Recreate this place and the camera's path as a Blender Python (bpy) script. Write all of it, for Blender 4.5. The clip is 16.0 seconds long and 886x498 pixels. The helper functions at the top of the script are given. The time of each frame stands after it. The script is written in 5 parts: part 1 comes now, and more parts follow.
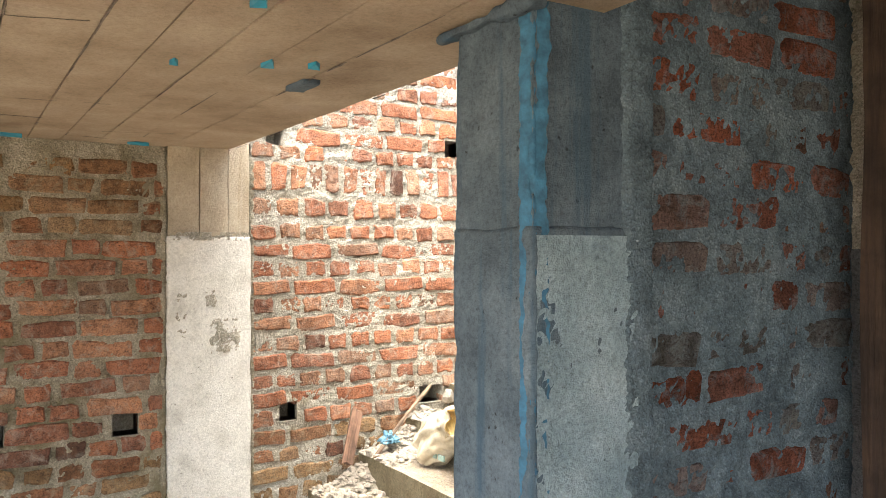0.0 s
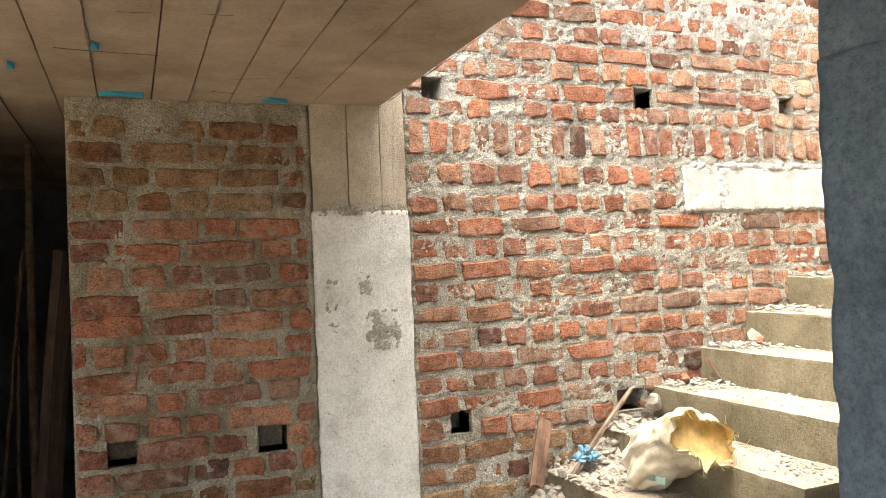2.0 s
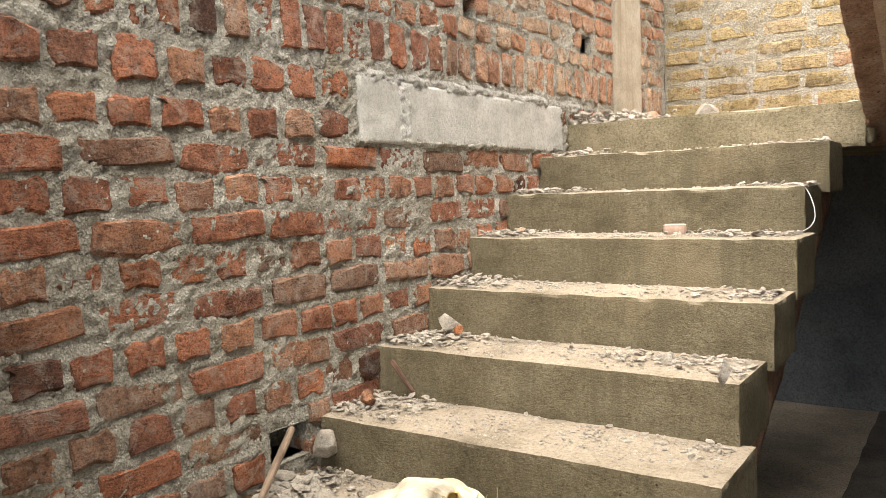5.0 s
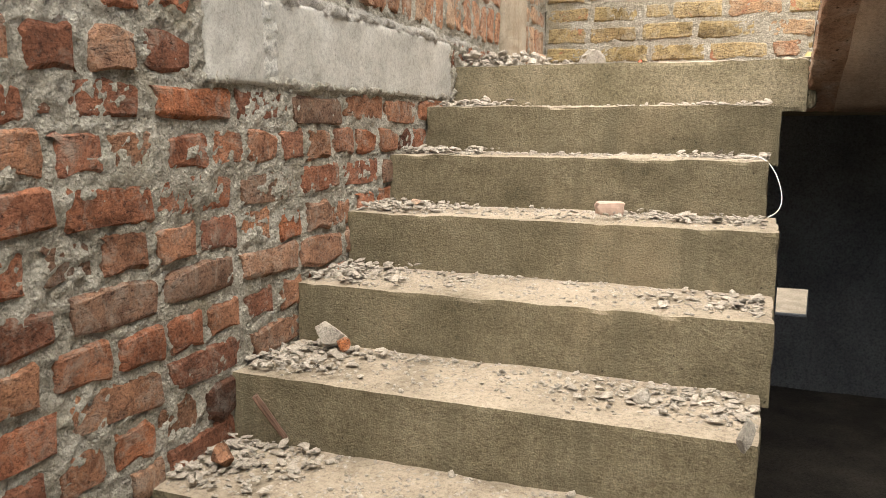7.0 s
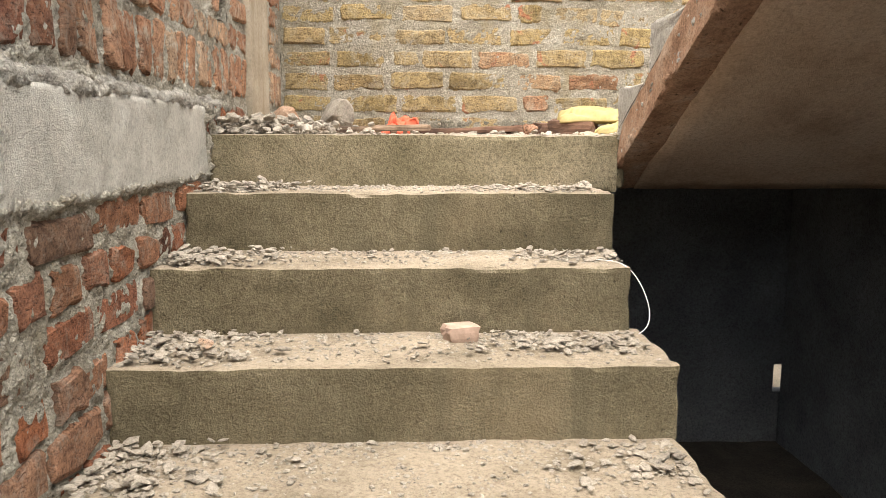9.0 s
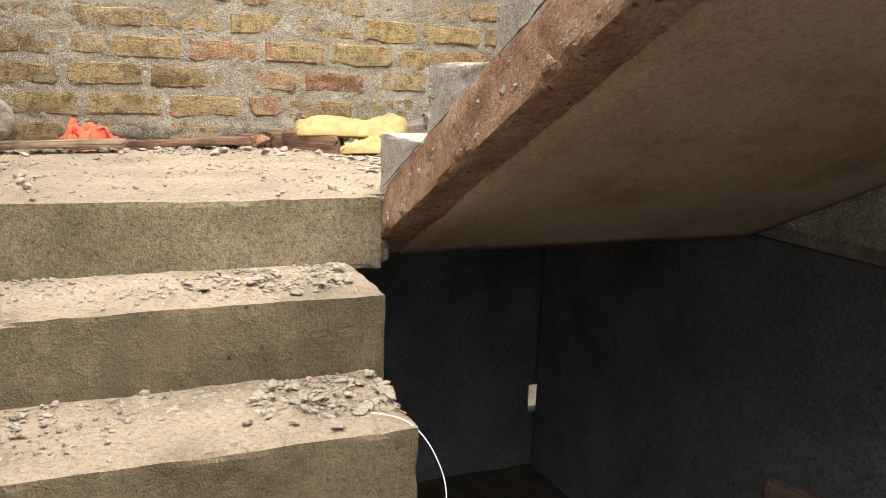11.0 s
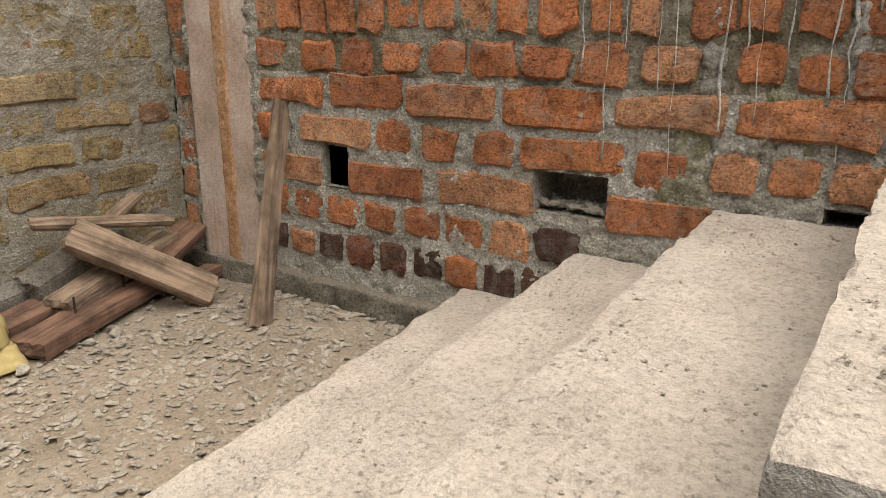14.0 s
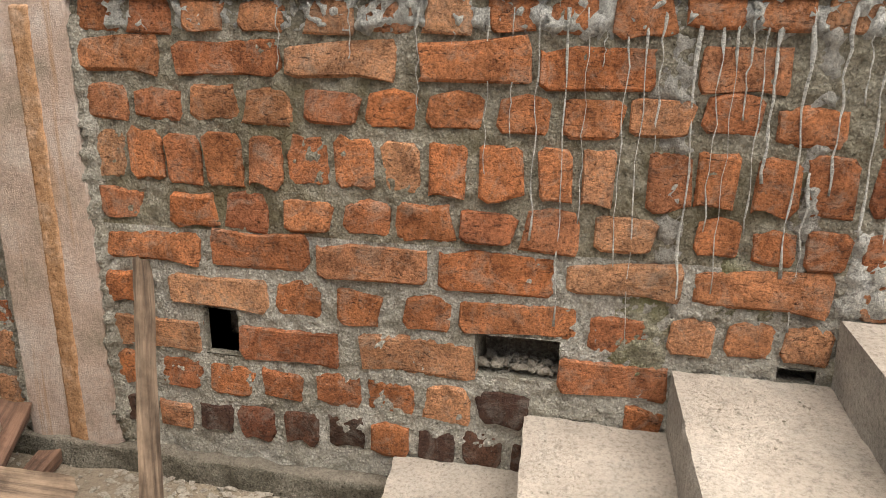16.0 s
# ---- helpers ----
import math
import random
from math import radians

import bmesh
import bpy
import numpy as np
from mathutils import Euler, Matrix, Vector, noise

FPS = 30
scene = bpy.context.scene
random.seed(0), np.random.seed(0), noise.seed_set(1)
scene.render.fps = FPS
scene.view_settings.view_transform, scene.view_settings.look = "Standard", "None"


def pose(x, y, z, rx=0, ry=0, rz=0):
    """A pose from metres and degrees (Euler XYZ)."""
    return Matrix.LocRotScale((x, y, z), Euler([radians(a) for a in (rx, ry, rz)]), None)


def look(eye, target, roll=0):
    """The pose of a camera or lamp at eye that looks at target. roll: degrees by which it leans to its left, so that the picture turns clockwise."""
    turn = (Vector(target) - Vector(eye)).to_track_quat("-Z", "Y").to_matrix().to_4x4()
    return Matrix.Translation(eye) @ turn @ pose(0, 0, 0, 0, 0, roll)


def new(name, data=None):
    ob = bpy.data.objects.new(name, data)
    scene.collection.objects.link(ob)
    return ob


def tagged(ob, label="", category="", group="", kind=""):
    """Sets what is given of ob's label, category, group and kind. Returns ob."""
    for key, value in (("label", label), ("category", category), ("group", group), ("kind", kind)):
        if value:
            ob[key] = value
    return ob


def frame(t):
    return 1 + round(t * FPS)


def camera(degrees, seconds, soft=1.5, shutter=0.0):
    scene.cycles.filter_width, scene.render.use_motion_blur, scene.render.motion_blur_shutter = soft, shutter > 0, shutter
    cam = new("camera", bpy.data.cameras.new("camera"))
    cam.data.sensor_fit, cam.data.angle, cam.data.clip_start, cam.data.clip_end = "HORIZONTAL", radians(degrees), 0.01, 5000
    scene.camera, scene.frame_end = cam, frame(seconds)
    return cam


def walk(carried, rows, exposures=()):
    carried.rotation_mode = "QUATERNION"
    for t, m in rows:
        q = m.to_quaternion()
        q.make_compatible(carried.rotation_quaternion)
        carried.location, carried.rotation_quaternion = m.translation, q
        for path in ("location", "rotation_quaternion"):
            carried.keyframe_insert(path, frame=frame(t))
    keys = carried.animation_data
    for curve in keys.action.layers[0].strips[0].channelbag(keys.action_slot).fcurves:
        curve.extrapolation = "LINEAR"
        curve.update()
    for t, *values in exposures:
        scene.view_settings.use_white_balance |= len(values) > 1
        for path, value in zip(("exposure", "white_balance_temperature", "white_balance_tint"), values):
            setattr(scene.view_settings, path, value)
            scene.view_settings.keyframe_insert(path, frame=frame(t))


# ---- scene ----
# Survey lengths are multiplied by S to give metres.
S = 0.877
cam = camera(59.2, 16.0, soft=0.6)
METRES, EYE, TURN = 7.3 * S, 1.55 * S, 58.0
ROWS = [
    (0.0, 0.0, 0.0, 0.0, 0.0, 0.0, -0.0),
    (0.5, 0.0019, 0.0156, -0.0016, 7.29, -0.12, 0.63),
    (1.0, -0.0016, 0.0319, -0.0195, 10.15, 0.31, 1.82),
    (1.5, -0.0293, 0.0683, -0.0207, 10.39, 1.35, 2.03),
    (2.0, -0.0396, 0.1119, -0.0285, 10.13, 1.5, 2.44),
    (2.5, -0.053, 0.1568, -0.0258, 7.0, 1.3, 2.72),
    (3.0, -0.0723, 0.2002, -0.0309, -0.25, -0.4, 2.87),
    (3.5, -0.0881, 0.2396, -0.0256, -7.36, -0.86, 2.76),
    (4.0, -0.0884, 0.2793, -0.0278, -13.16, -2.73, 2.63),
    (4.5, -0.085, 0.3124, -0.023, -18.93, -2.82, 2.3),
    (7.0, -0.0552, 0.4466, -0.0068, -36.38, -9.18, -0.12),
    (7.5, -0.0656, 0.4819, 0.0011, -41.57, -7.93, 0.11),
    (8.0, -0.0588, 0.5082, 0.002, -47.61, -7.95, 0.7),
    (8.5, -0.0408, 0.5297, 0.0206, -53.16, -7.84, 0.18),
    (9.0, -0.0331, 0.5471, 0.0249, -60.38, -8.25, -0.18),
    (9.5, -0.0221, 0.565, 0.0439, -67.88, -8.82, -0.33),
    (10.0, 0.006, 0.5684, 0.0492, -73.74, -10.51, -1.14),
    (12.5, 0.1204, 0.6259, 0.1155, -91.65, -14.4, -1.23),
    (13.0, 0.1307, 0.6431, 0.1309, -99.52, -15.83, -0.65),
    (13.5, 0.1509, 0.6418, 0.1365, -105.76, -16.93, 0.44),
    (14.0, 0.1694, 0.6391, 0.1567, -112.85, -16.72, 0.2),
    (14.5, 0.1861, 0.6554, 0.1704, -119.84, -15.63, 0.24),
    (15.0, 0.1974, 0.6607, 0.1846, -127.9, -15.75, 0.63),
    (15.5, 0.2233, 0.6595, 0.2033, -132.89, -16.45, 0.21),
    (16.0, 0.2462, 0.6831, 0.2091, -133.97, -16.52, -0.16),
]
EXPOSURES = [(0.0, 2.9), (0.5, 2.7), (1.0, 2.7), (1.5, 2.6), (2.5, 2.25), (3.0, 1.95), (3.5, 1.6), (4.5, 1.45), (7.0, 1.12), (9.0, 1.03), (10.0, 0.95), (12.5, 0.47), (13.0, 0.33), (14.0, -0.16), (15.0, -0.05), (15.5, 0.03), (16.0, 0.24)]
walk(cam, [(t, pose(0, 0, EYE, 0, 0, TURN) @ pose(METRES * x, METRES * y, METRES * z, 90 + pitch, roll, yaw)) for t, x, y, z, yaw, pitch, roll in ROWS], EXPOSURES)

# ---- world and light: an overcast bright day, open above the stairwell ----
world = bpy.data.worlds.new("sky")
scene.world = world
world.use_nodes = True
wn = world.node_tree
sky = wn.nodes.new("ShaderNodeTexSky")
sky.sky_type = "NISHITA"
sky.sun_disc = False
sky.sun_elevation, sky.sun_rotation = radians(55), math.atan2(-0.04, -0.27)
sky.air_density, sky.dust_density, sky.ozone_density = 1.0, 4.0, 1.0
haze = wn.nodes.new("ShaderNodeHueSaturation")
haze.inputs["Saturation"].default_value = 0.35
wn.links.new(sky.outputs[0], haze.inputs["Color"])
wn.links.new(haze.outputs[0], wn.nodes["Background"].inputs[0])
wn.nodes["Background"].inputs[1].default_value = 0.15
sun_data = bpy.data.lights.new("sun", "SUN")
sun_data.energy, sun_data.angle, sun_data.color = 6.0, radians(90), (1.0, 0.92, 0.80)
sun = new("sun", sun_data)
SUN_FROM = Vector((-0.04, -0.27, 0.95))
sun.matrix_world = look(SUN_FROM * 10, (0, 0, 0))


# ---- materials ----
def material(name):
    m = bpy.data.materials.new(name)
    m.use_nodes = True
    n = m.node_tree.nodes
    return m, n, m.node_tree.links, n["Principled BSDF"]


def noise_node(n, l, scale, detail=4.0, rough=0.6, coords=None, distortion=0.0):
    t = n.new("ShaderNodeTexNoise")
    t.inputs["Scale"].default_value = scale
    t.inputs["Detail"].default_value = detail
    t.inputs["Roughness"].default_value = rough
    t.inputs["Distortion"].default_value = distortion
    if coords is not None:
        l.new(coords, t.inputs["Vector"])
    return t


def ramp(n, l, source, stops):
    r = n.new("ShaderNodeValToRGB")
    e = r.color_ramp.elements
    while len(e) < len(stops):
        e.new(0.5)
    for k, (p, c) in enumerate(stops):
        e[k].position = p
        e[k].color = (*c, 1) if len(c) == 3 else c
    l.new(source, r.inputs[0])
    return r


def mix(n, l, fac, a, b, mode="MIX"):
    x = n.new("ShaderNodeMix")
    x.data_type, x.blend_type = "RGBA", mode
    for value, slot in ((fac, 0), (a, 6), (b, 7)):
        if isinstance(value, (int, float)):
            x.inputs[slot].default_value = value
        elif isinstance(value, tuple):
            x.inputs[slot].default_value = (*value, 1)
        else:
            l.new(value, x.inputs[slot])
    return x.outputs[2]


def bump(n, l, bsdf, height, strength, distance):
    b = n.new("ShaderNodeBump")
    b.inputs["Strength"].default_value = strength
    b.inputs["Distance"].default_value = distance
    l.new(height, b.inputs["Height"])
    l.new(b.outputs[0], bsdf.inputs["Normal"])
    return b


def world_coords(n):
    return n.new("ShaderNodeNewGeometry").outputs["Position"]


def fac(stops, lo=0.0, hi=1.0):
    return [(stops[0], (lo,) * 3), (stops[1], (hi,) * 3)]


def brick_material(name, colours, smear=(0.35, 0.33, 0.29), smear_amount=0.5, scar=None):
    """Fired clay: a tone for each piece, grain, dark pits and smeared mortar."""
    m, n, l, b = material(name)
    pos = world_coords(n)
    info = n.new("ShaderNodeObjectInfo")
    tone = ramp(n, l, info.outputs["Random"], [(k / max(1, len(colours) - 1), c) for k, c in enumerate(colours)])
    g1 = noise_node(n, l, 26, 6, 0.75, pos, 0.3)
    g2 = noise_node(n, l, 150, 4, 0.75, pos)
    c = mix(n, l, 0.8, tone.outputs[0], ramp(n, l, g1.outputs[0], [(0.32, (0.28, 0.25, 0.24)), (0.5, (0.95, 0.93, 0.9)), (0.70, (1.3, 1.25, 1.15))]).outputs[0], "MULTIPLY")
    c = mix(n, l, 0.75, c, ramp(n, l, g2.outputs[0], [(0.36, (0.35, 0.32, 0.3)), (0.48, (1, 1, 1)), (0.64, (1.35, 1.32, 1.25))]).outputs[0], "MULTIPLY")
    g4 = noise_node(n, l, 3.2, 6, 0.7, pos, 0.4)
    c = mix(n, l, 0.8, c, ramp(n, l, g4.outputs[0], [(0.36, (0.42, 0.4, 0.36)), (0.52, (1, 1, 1)), (0.68, (1.15, 1.12, 1.05))]).outputs[0], "MULTIPLY")
    g3 = noise_node(n, l, 16, 7, 0.75, pos, 0.8)
    s = ramp(n, l, g3.outputs[0], fac((0.5, 0.68), 0, smear_amount))
    c = mix(n, l, s.outputs[0], c, smear)
    if scar:
        g6 = noise_node(n, l, 7, 6, 0.7, pos, 0.6)
        c = mix(n, l, ramp(n, l, g6.outputs[0], fac((0.60, 0.64), 0, 0.85)).outputs[0], c, scar)
    flat = n.new("ShaderNodeMapping")
    flat.inputs["Scale"].default_value = (0.6, 0.6, 1.7)
    l.new(pos, flat.inputs[0])
    g5 = noise_node(n, l, 55, 6, 0.75, flat.outputs[0], 1.6)
    c = mix(n, l, ramp(n, l, g5.outputs[0], fac((0.34, 0.45), 0.9, 0.0)).outputs[0], c, (0.04, 0.022, 0.016))
    g7 = noise_node(n, l, 90, 4, 0.7, pos, 0.8)
    c = mix(n, l, ramp(n, l, g7.outputs[0], fac((0.63, 0.70), 0.0, 0.35)).outputs[0], c, smear)
    l.new(c, b.inputs["Base Color"])
    b.inputs["Roughness"].default_value = 0.93
    b.inputs["Specular IOR Level"].default_value = 0.2
    h = mix(n, l, 0.4, g1.outputs[0], g2.outputs[0])
    h = mix(n, l, 0.4, h, g5.outputs[0])
    bump(n, l, b, h, 1.0, 0.028)
    return m


def rough_material(name, base, dark, light, scale=7.0, dust=None, dust_amount=0.8, bump_depth=0.006, stain=None, stain_range=(0.55, 0.7), streak=None, grain=0.7, lumps=0.0, lump_scale=150.0, pits=0.0, pit_scale=42.0):
    """Mortar or concrete: clouds, grains and pits; dust lies on upward faces; streaks run down."""
    m, n, l, b = material(name)
    geo = n.new("ShaderNodeNewGeometry")
    pos = geo.outputs["Position"]
    g1 = noise_node(n, l, scale, 6, 0.65, pos)
    g2 = noise_node(n, l, 95, 5, 0.75, pos)
    g3 = noise_node(n, l, 260, 3, 0.7, pos)
    c = ramp(n, l, g1.outputs[0], [(0.3, dark), (0.5, base), (0.72, light)]).outputs[0]
    c = mix(n, l, grain, c, ramp(n, l, g2.outputs[0], [(0.35, (0.4, 0.385, 0.365)), (0.48, (1, 1, 1)), (0.63, (1.4, 1.38, 1.35))]).outputs[0], "MULTIPLY")
    if lumps:
        cells = n.new("ShaderNodeTexVoronoi")
        cells.feature = "SMOOTH_F1"
        cells.inputs["Scale"].default_value = lump_scale
        cells.inputs["Smoothness"].default_value = 0.4
        warped = mix(n, l, 0.012, pos, g2.outputs["Color"], "ADD")
        l.new(warped, cells.inputs["Vector"])
        knob = ramp(n, l, cells.outputs["Distance"], [(0.05, (1, 1, 1)), (0.6, (0, 0, 0))]).outputs[0]
        c = mix(n, l, lumps, c, ramp(n, l, knob, [(0.1, (0.45, 0.43, 0.4)), (0.6, (1.15, 1.15, 1.15))]).outputs[0], "MULTIPLY")
    c = mix(n, l, 0.6 * grain, c, ramp(n, l, g3.outputs[0], [(0.36, (0.5, 0.48, 0.46)), (0.5, (1, 1, 1)), (0.64, (1.3, 1.3, 1.28))]).outputs[0], "MULTIPLY")
    if pits:
        holes = n.new("ShaderNodeTexVoronoi")
        holes.inputs["Scale"].default_value = pit_scale
        l.new(mix(n, l, 0.02, pos, g2.outputs["Color"], "ADD"), holes.inputs["Vector"])
        some = n.new("ShaderNodeSeparateColor")
        l.new(holes.outputs["Color"], some.inputs[0])
        where = mix(n, l, 1.0, ramp(n, l, holes.outputs["Distance"], [(0.10, (1, 1, 1)), (0.22, (0, 0, 0))]).outputs[0], ramp(n, l, some.outputs[0], fac((1 - pits, 1.02 - pits))).outputs[0], "MULTIPLY")
        c = mix(n, l, where, c, mix(n, l, 1.0, c, (0.3, 0.28, 0.26), "MULTIPLY"))
    if stain:
        g4 = noise_node(n, l, 2.3, 5, 0.7, pos, 0.4)
        c = mix(n, l, ramp(n, l, g4.outputs[0], fac(stain_range, 0, 0.85)).outputs[0], c, stain)
    if streak:
        mp = n.new("ShaderNodeMapping")
        mp.inputs["Scale"].default_value = (9, 9, 0.5)
        l.new(pos, mp.inputs[0])
        g5 = noise_node(n, l, 1.6, 4, 0.6, mp.outputs[0])
        c = mix(n, l, ramp(n, l, g5.outputs[0], fac((0.55, 0.68), 0, 0.8)).outputs[0], c, streak)
    if dust:
        sep = n.new("ShaderNodeSeparateXYZ")
        l.new(geo.outputs["Normal"], sep.inputs[0])
        up = ramp(n, l, sep.outputs[2], fac((0.45, 0.8), 0, 1))
        g6 = noise_node(n, l, 5, 6, 0.7, pos)
        d = mix(n, l, 1.0, up.outputs[0], ramp(n, l, g6.outputs[0], fac((0.25, 0.5), 0.45 * dust_amount, dust_amount)).outputs[0], "MULTIPLY")
        g7 = mix(n, l, 0.6, dust, ramp(n, l, g2.outputs[0], [(0.35, (0.42, 0.40, 0.38)), (0.48, (0.95, 0.94, 0.93)), (0.62, (1.2, 1.2, 1.2))]).outputs[0], "MULTIPLY")
        g7 = mix(n, l, 0.7, g7, ramp(n, l, g1.outputs[0], [(0.32, (0.78, 0.76, 0.73)), (0.68, (1.16, 1.15, 1.13))]).outputs[0], "MULTIPLY")
        c = mix(n, l, d, c, g7)
    l.new(c, b.inputs["Base Color"])
    b.inputs["Roughness"].default_value = 0.95
    b.inputs["Specular IOR Level"].default_value = 0.2
    h = mix(n, l, 0.45, g2.outputs[0], g3.outputs[0])
    if lumps:
        h = mix(n, l, lumps, h, knob)
    if pits:
        h = mix(n, l, where, h, (0, 0, 0))
    bump(n, l, b, h, 1.0, bump_depth * 3.5)
    return m


def wood_material(name, base, dark, axis="X"):
    m, n, l, b = material(name)
    tc = n.new("ShaderNodeTexCoord")
    mp = n.new("ShaderNodeMapping")
    mp.inputs["Scale"].default_value = (1.5, 26, 26)
    l.new(tc.outputs["Object"], mp.inputs[0])
    g = noise_node(n, l, 2.2, 6, 0.65, mp.outputs[0], 0.3)
    g2 = noise_node(n, l, 6, 5, 0.6, tc.outputs["Object"])
    c = ramp(n, l, g.outputs[0], [(0.32, dark), (0.55, base), (0.75, tuple(min(1, v * 1.35) for v in base))]).outputs[0]
    g2.inputs["Scale"].default_value = 14
    c = mix(n, l, 0.8, c, ramp(n, l, g2.outputs[0], [(0.35, (0.4, 0.37, 0.34)), (0.6, (1.15, 1.15, 1.15))]).outputs[0], "MULTIPLY")
    l.new(c, b.inputs["Base Color"])
    b.inputs["Roughness"].default_value = 0.9
    bump(n, l, b, g.outputs[0], 1.0, 0.012)
    return m


def plain_material(name, base, rough=0.6, spread=0.25, scale=18.0, bump_depth=0.002):
    m, n, l, b = material(name)
    pos = world_coords(n)
    g = noise_node(n, l, scale, 5, 0.65, pos)
    c = mix(n, l, 1.0, base, ramp(n, l, g.outputs[0], [(0.3, (1 - spread,) * 3), (0.7, (1 + spread,) * 3)]).outputs[0], "MULTIPLY")
    l.new(c, b.inputs["Base Color"])
    b.inputs["Roughness"].default_value = rough
    bump(n, l, b, g.outputs[0], 0.5, bump_depth)
    return m


BRICK_RED = brick_material("brick_red", [(0.15, 0.08, 0.06), (0.32, 0.13, 0.075), (0.40, 0.17, 0.10), (0.27, 0.125, 0.085), (0.45, 0.23, 0.14), (0.26, 0.165, 0.12), (0.42, 0.16, 0.08), (0.36, 0.22, 0.15)], smear=(0.42, 0.37, 0.31), smear_amount=0.6)
# brick tones paled for hazy sunlight as well as slurry wash
BRICK_SUNLIT_PALE = brick_material("brick_sunlit_pale", [(0.42, 0.25, 0.17), (0.50, 0.30, 0.20), (0.40, 0.20, 0.125), (0.54, 0.38, 0.27), (0.46, 0.33, 0.24)], smear=(0.56, 0.50, 0.41), smear_amount=0.85)
BRICK_OCHRE = brick_material("brick_ochre", [(0.33, 0.25, 0.125), (0.39, 0.305, 0.155), (0.31, 0.24, 0.13), (0.37, 0.28, 0.15), (0.33, 0.18, 0.115), (0.37, 0.295, 0.18), (0.35, 0.265, 0.14)], smear=(0.43, 0.385, 0.29), smear_amount=0.6, scar=(0.36, 0.14, 0.08))
BRICK_ORANGE = brick_material("brick_orange", [(0.53, 0.20, 0.085), (0.61, 0.255, 0.12), (0.48, 0.185, 0.09), (0.63, 0.345, 0.20), (0.57, 0.23, 0.105), (0.43, 0.17, 0.09)], smear=(0.45, 0.39, 0.32), smear_amount=0.45)
BRICK_SOOT = brick_material("brick_soot", [(0.09, 0.05, 0.04), (0.13, 0.075, 0.055), (0.22, 0.085, 0.05)], smear_amount=0.45)
# brick tones shifted to blue and darkened for skylit shade
BRICK_SKY_TINT = brick_material("brick_sky_tinted", [(0.16, 0.08, 0.07), (0.24, 0.08, 0.05), (0.17, 0.16, 0.17), (0.12, 0.13, 0.14), (0.2, 0.13, 0.12)], smear=(0.2, 0.24, 0.27), smear_amount=0.8)
MORTAR_GREY = rough_material("mortar_grey", (0.44, 0.415, 0.355), (0.29, 0.265, 0.215), (0.55, 0.53, 0.47), stain=(0.23, 0.195, 0.125), stain_range=(0.58, 0.71), bump_depth=0.0042, grain=0.6, lumps=0.4, lump_scale=125.0, pits=0.22, pit_scale=80.0)
MORTAR_WARM = rough_material("mortar_warm", (0.36, 0.33, 0.27), (0.24, 0.215, 0.165), (0.45, 0.425, 0.37), stain=(0.26, 0.215, 0.125), bump_depth=0.004, grain=0.5, lumps=0.35, lump_scale=140.0, pits=0.1, pit_scale=85.0)
MORTAR_MOSS = rough_material("mossy_mortar", (0.36, 0.34, 0.26), (0.22, 0.215, 0.12), (0.46, 0.44, 0.36), stain=(0.20, 0.20, 0.075), stain_range=(0.42, 0.55), bump_depth=0.0034, grain=0.8, lumps=0.4, lump_scale=150.0)
# mortar with the blue of dim skylight mixed into its colour
MORTAR_SKY_TINT = rough_material("mortar_sky_tinted", (0.135, 0.19, 0.235), (0.07, 0.10, 0.125), (0.23, 0.30, 0.35), bump_depth=0.0022, grain=0.5, lumps=0.4)
STEP = rough_material("step_concrete", (0.155, 0.131, 0.083), (0.10, 0.085, 0.052), (0.20, 0.172, 0.115), dust=(0.39, 0.33, 0.26), stain=(0.22, 0.175, 0.11), scale=5.0, streak=(0.12, 0.104, 0.066), bump_depth=0.003, grain=0.5, lumps=0.12, lump_scale=150.0, pits=0.07, pit_scale=60.0)
LANDING_TOP = rough_material("gritty_landing_concrete", (0.175, 0.15, 0.097), (0.115, 0.10, 0.06), (0.26, 0.222, 0.155), dust=(0.305, 0.255, 0.205), stain=(0.25, 0.2, 0.13), scale=4.0, bump_depth=0.0018, grain=0.7, lumps=0.15, lump_scale=170.0)
STEP_GREY = rough_material("raw_grey_concrete", (0.40, 0.38, 0.345), (0.32, 0.305, 0.28), (0.49, 0.47, 0.43), dust=(0.51, 0.45, 0.39), dust_amount=0.9, scale=6.0, bump_depth=0.003, grain=0.5, lumps=0.12, lump_scale=150.0, pits=0.1, pit_scale=70.0)
WAIST = rough_material("formwork_stained_concrete", (0.36, 0.225, 0.15), (0.23, 0.13, 0.085), (0.45, 0.35, 0.275), scale=11.0, bump_depth=0.0032, grain=0.6, lumps=0.1, lump_scale=130.0, pits=0.35, pit_scale=48.0)
BRICK_PALE = brick_material("brick_pale", [(0.46, 0.30, 0.22), (0.50, 0.36, 0.27), (0.42, 0.22, 0.14)], smear=(0.5, 0.44, 0.36), smear_amount=0.8)
BRICK_BROWN = brick_material("brick_brown", [(0.27, 0.17, 0.09), (0.31, 0.20, 0.11), (0.24, 0.13, 0.075), (0.30, 0.14, 0.08), (0.33, 0.24, 0.15)], smear=(0.36, 0.31, 0.22), smear_amount=0.7)
CONCRETE_WHITE = rough_material("limewashed_concrete", (0.68, 0.67, 0.63), (0.52, 0.51, 0.47), (0.74, 0.73, 0.70), scale=6.0, stain=(0.52, 0.48, 0.39), stain_range=(0.6, 0.74), grain=0.35, bump_depth=0.0035, lumps=0.08, lump_scale=110.0, pits=0.18, pit_scale=46.0)
CONCRETE_CAST = rough_material("board_cast_concrete", (0.42, 0.36, 0.28), (0.29, 0.25, 0.19), (0.5, 0.46, 0.38), scale=4.0, streak=(0.30, 0.24, 0.16), bump_depth=0.003, grain=0.35)
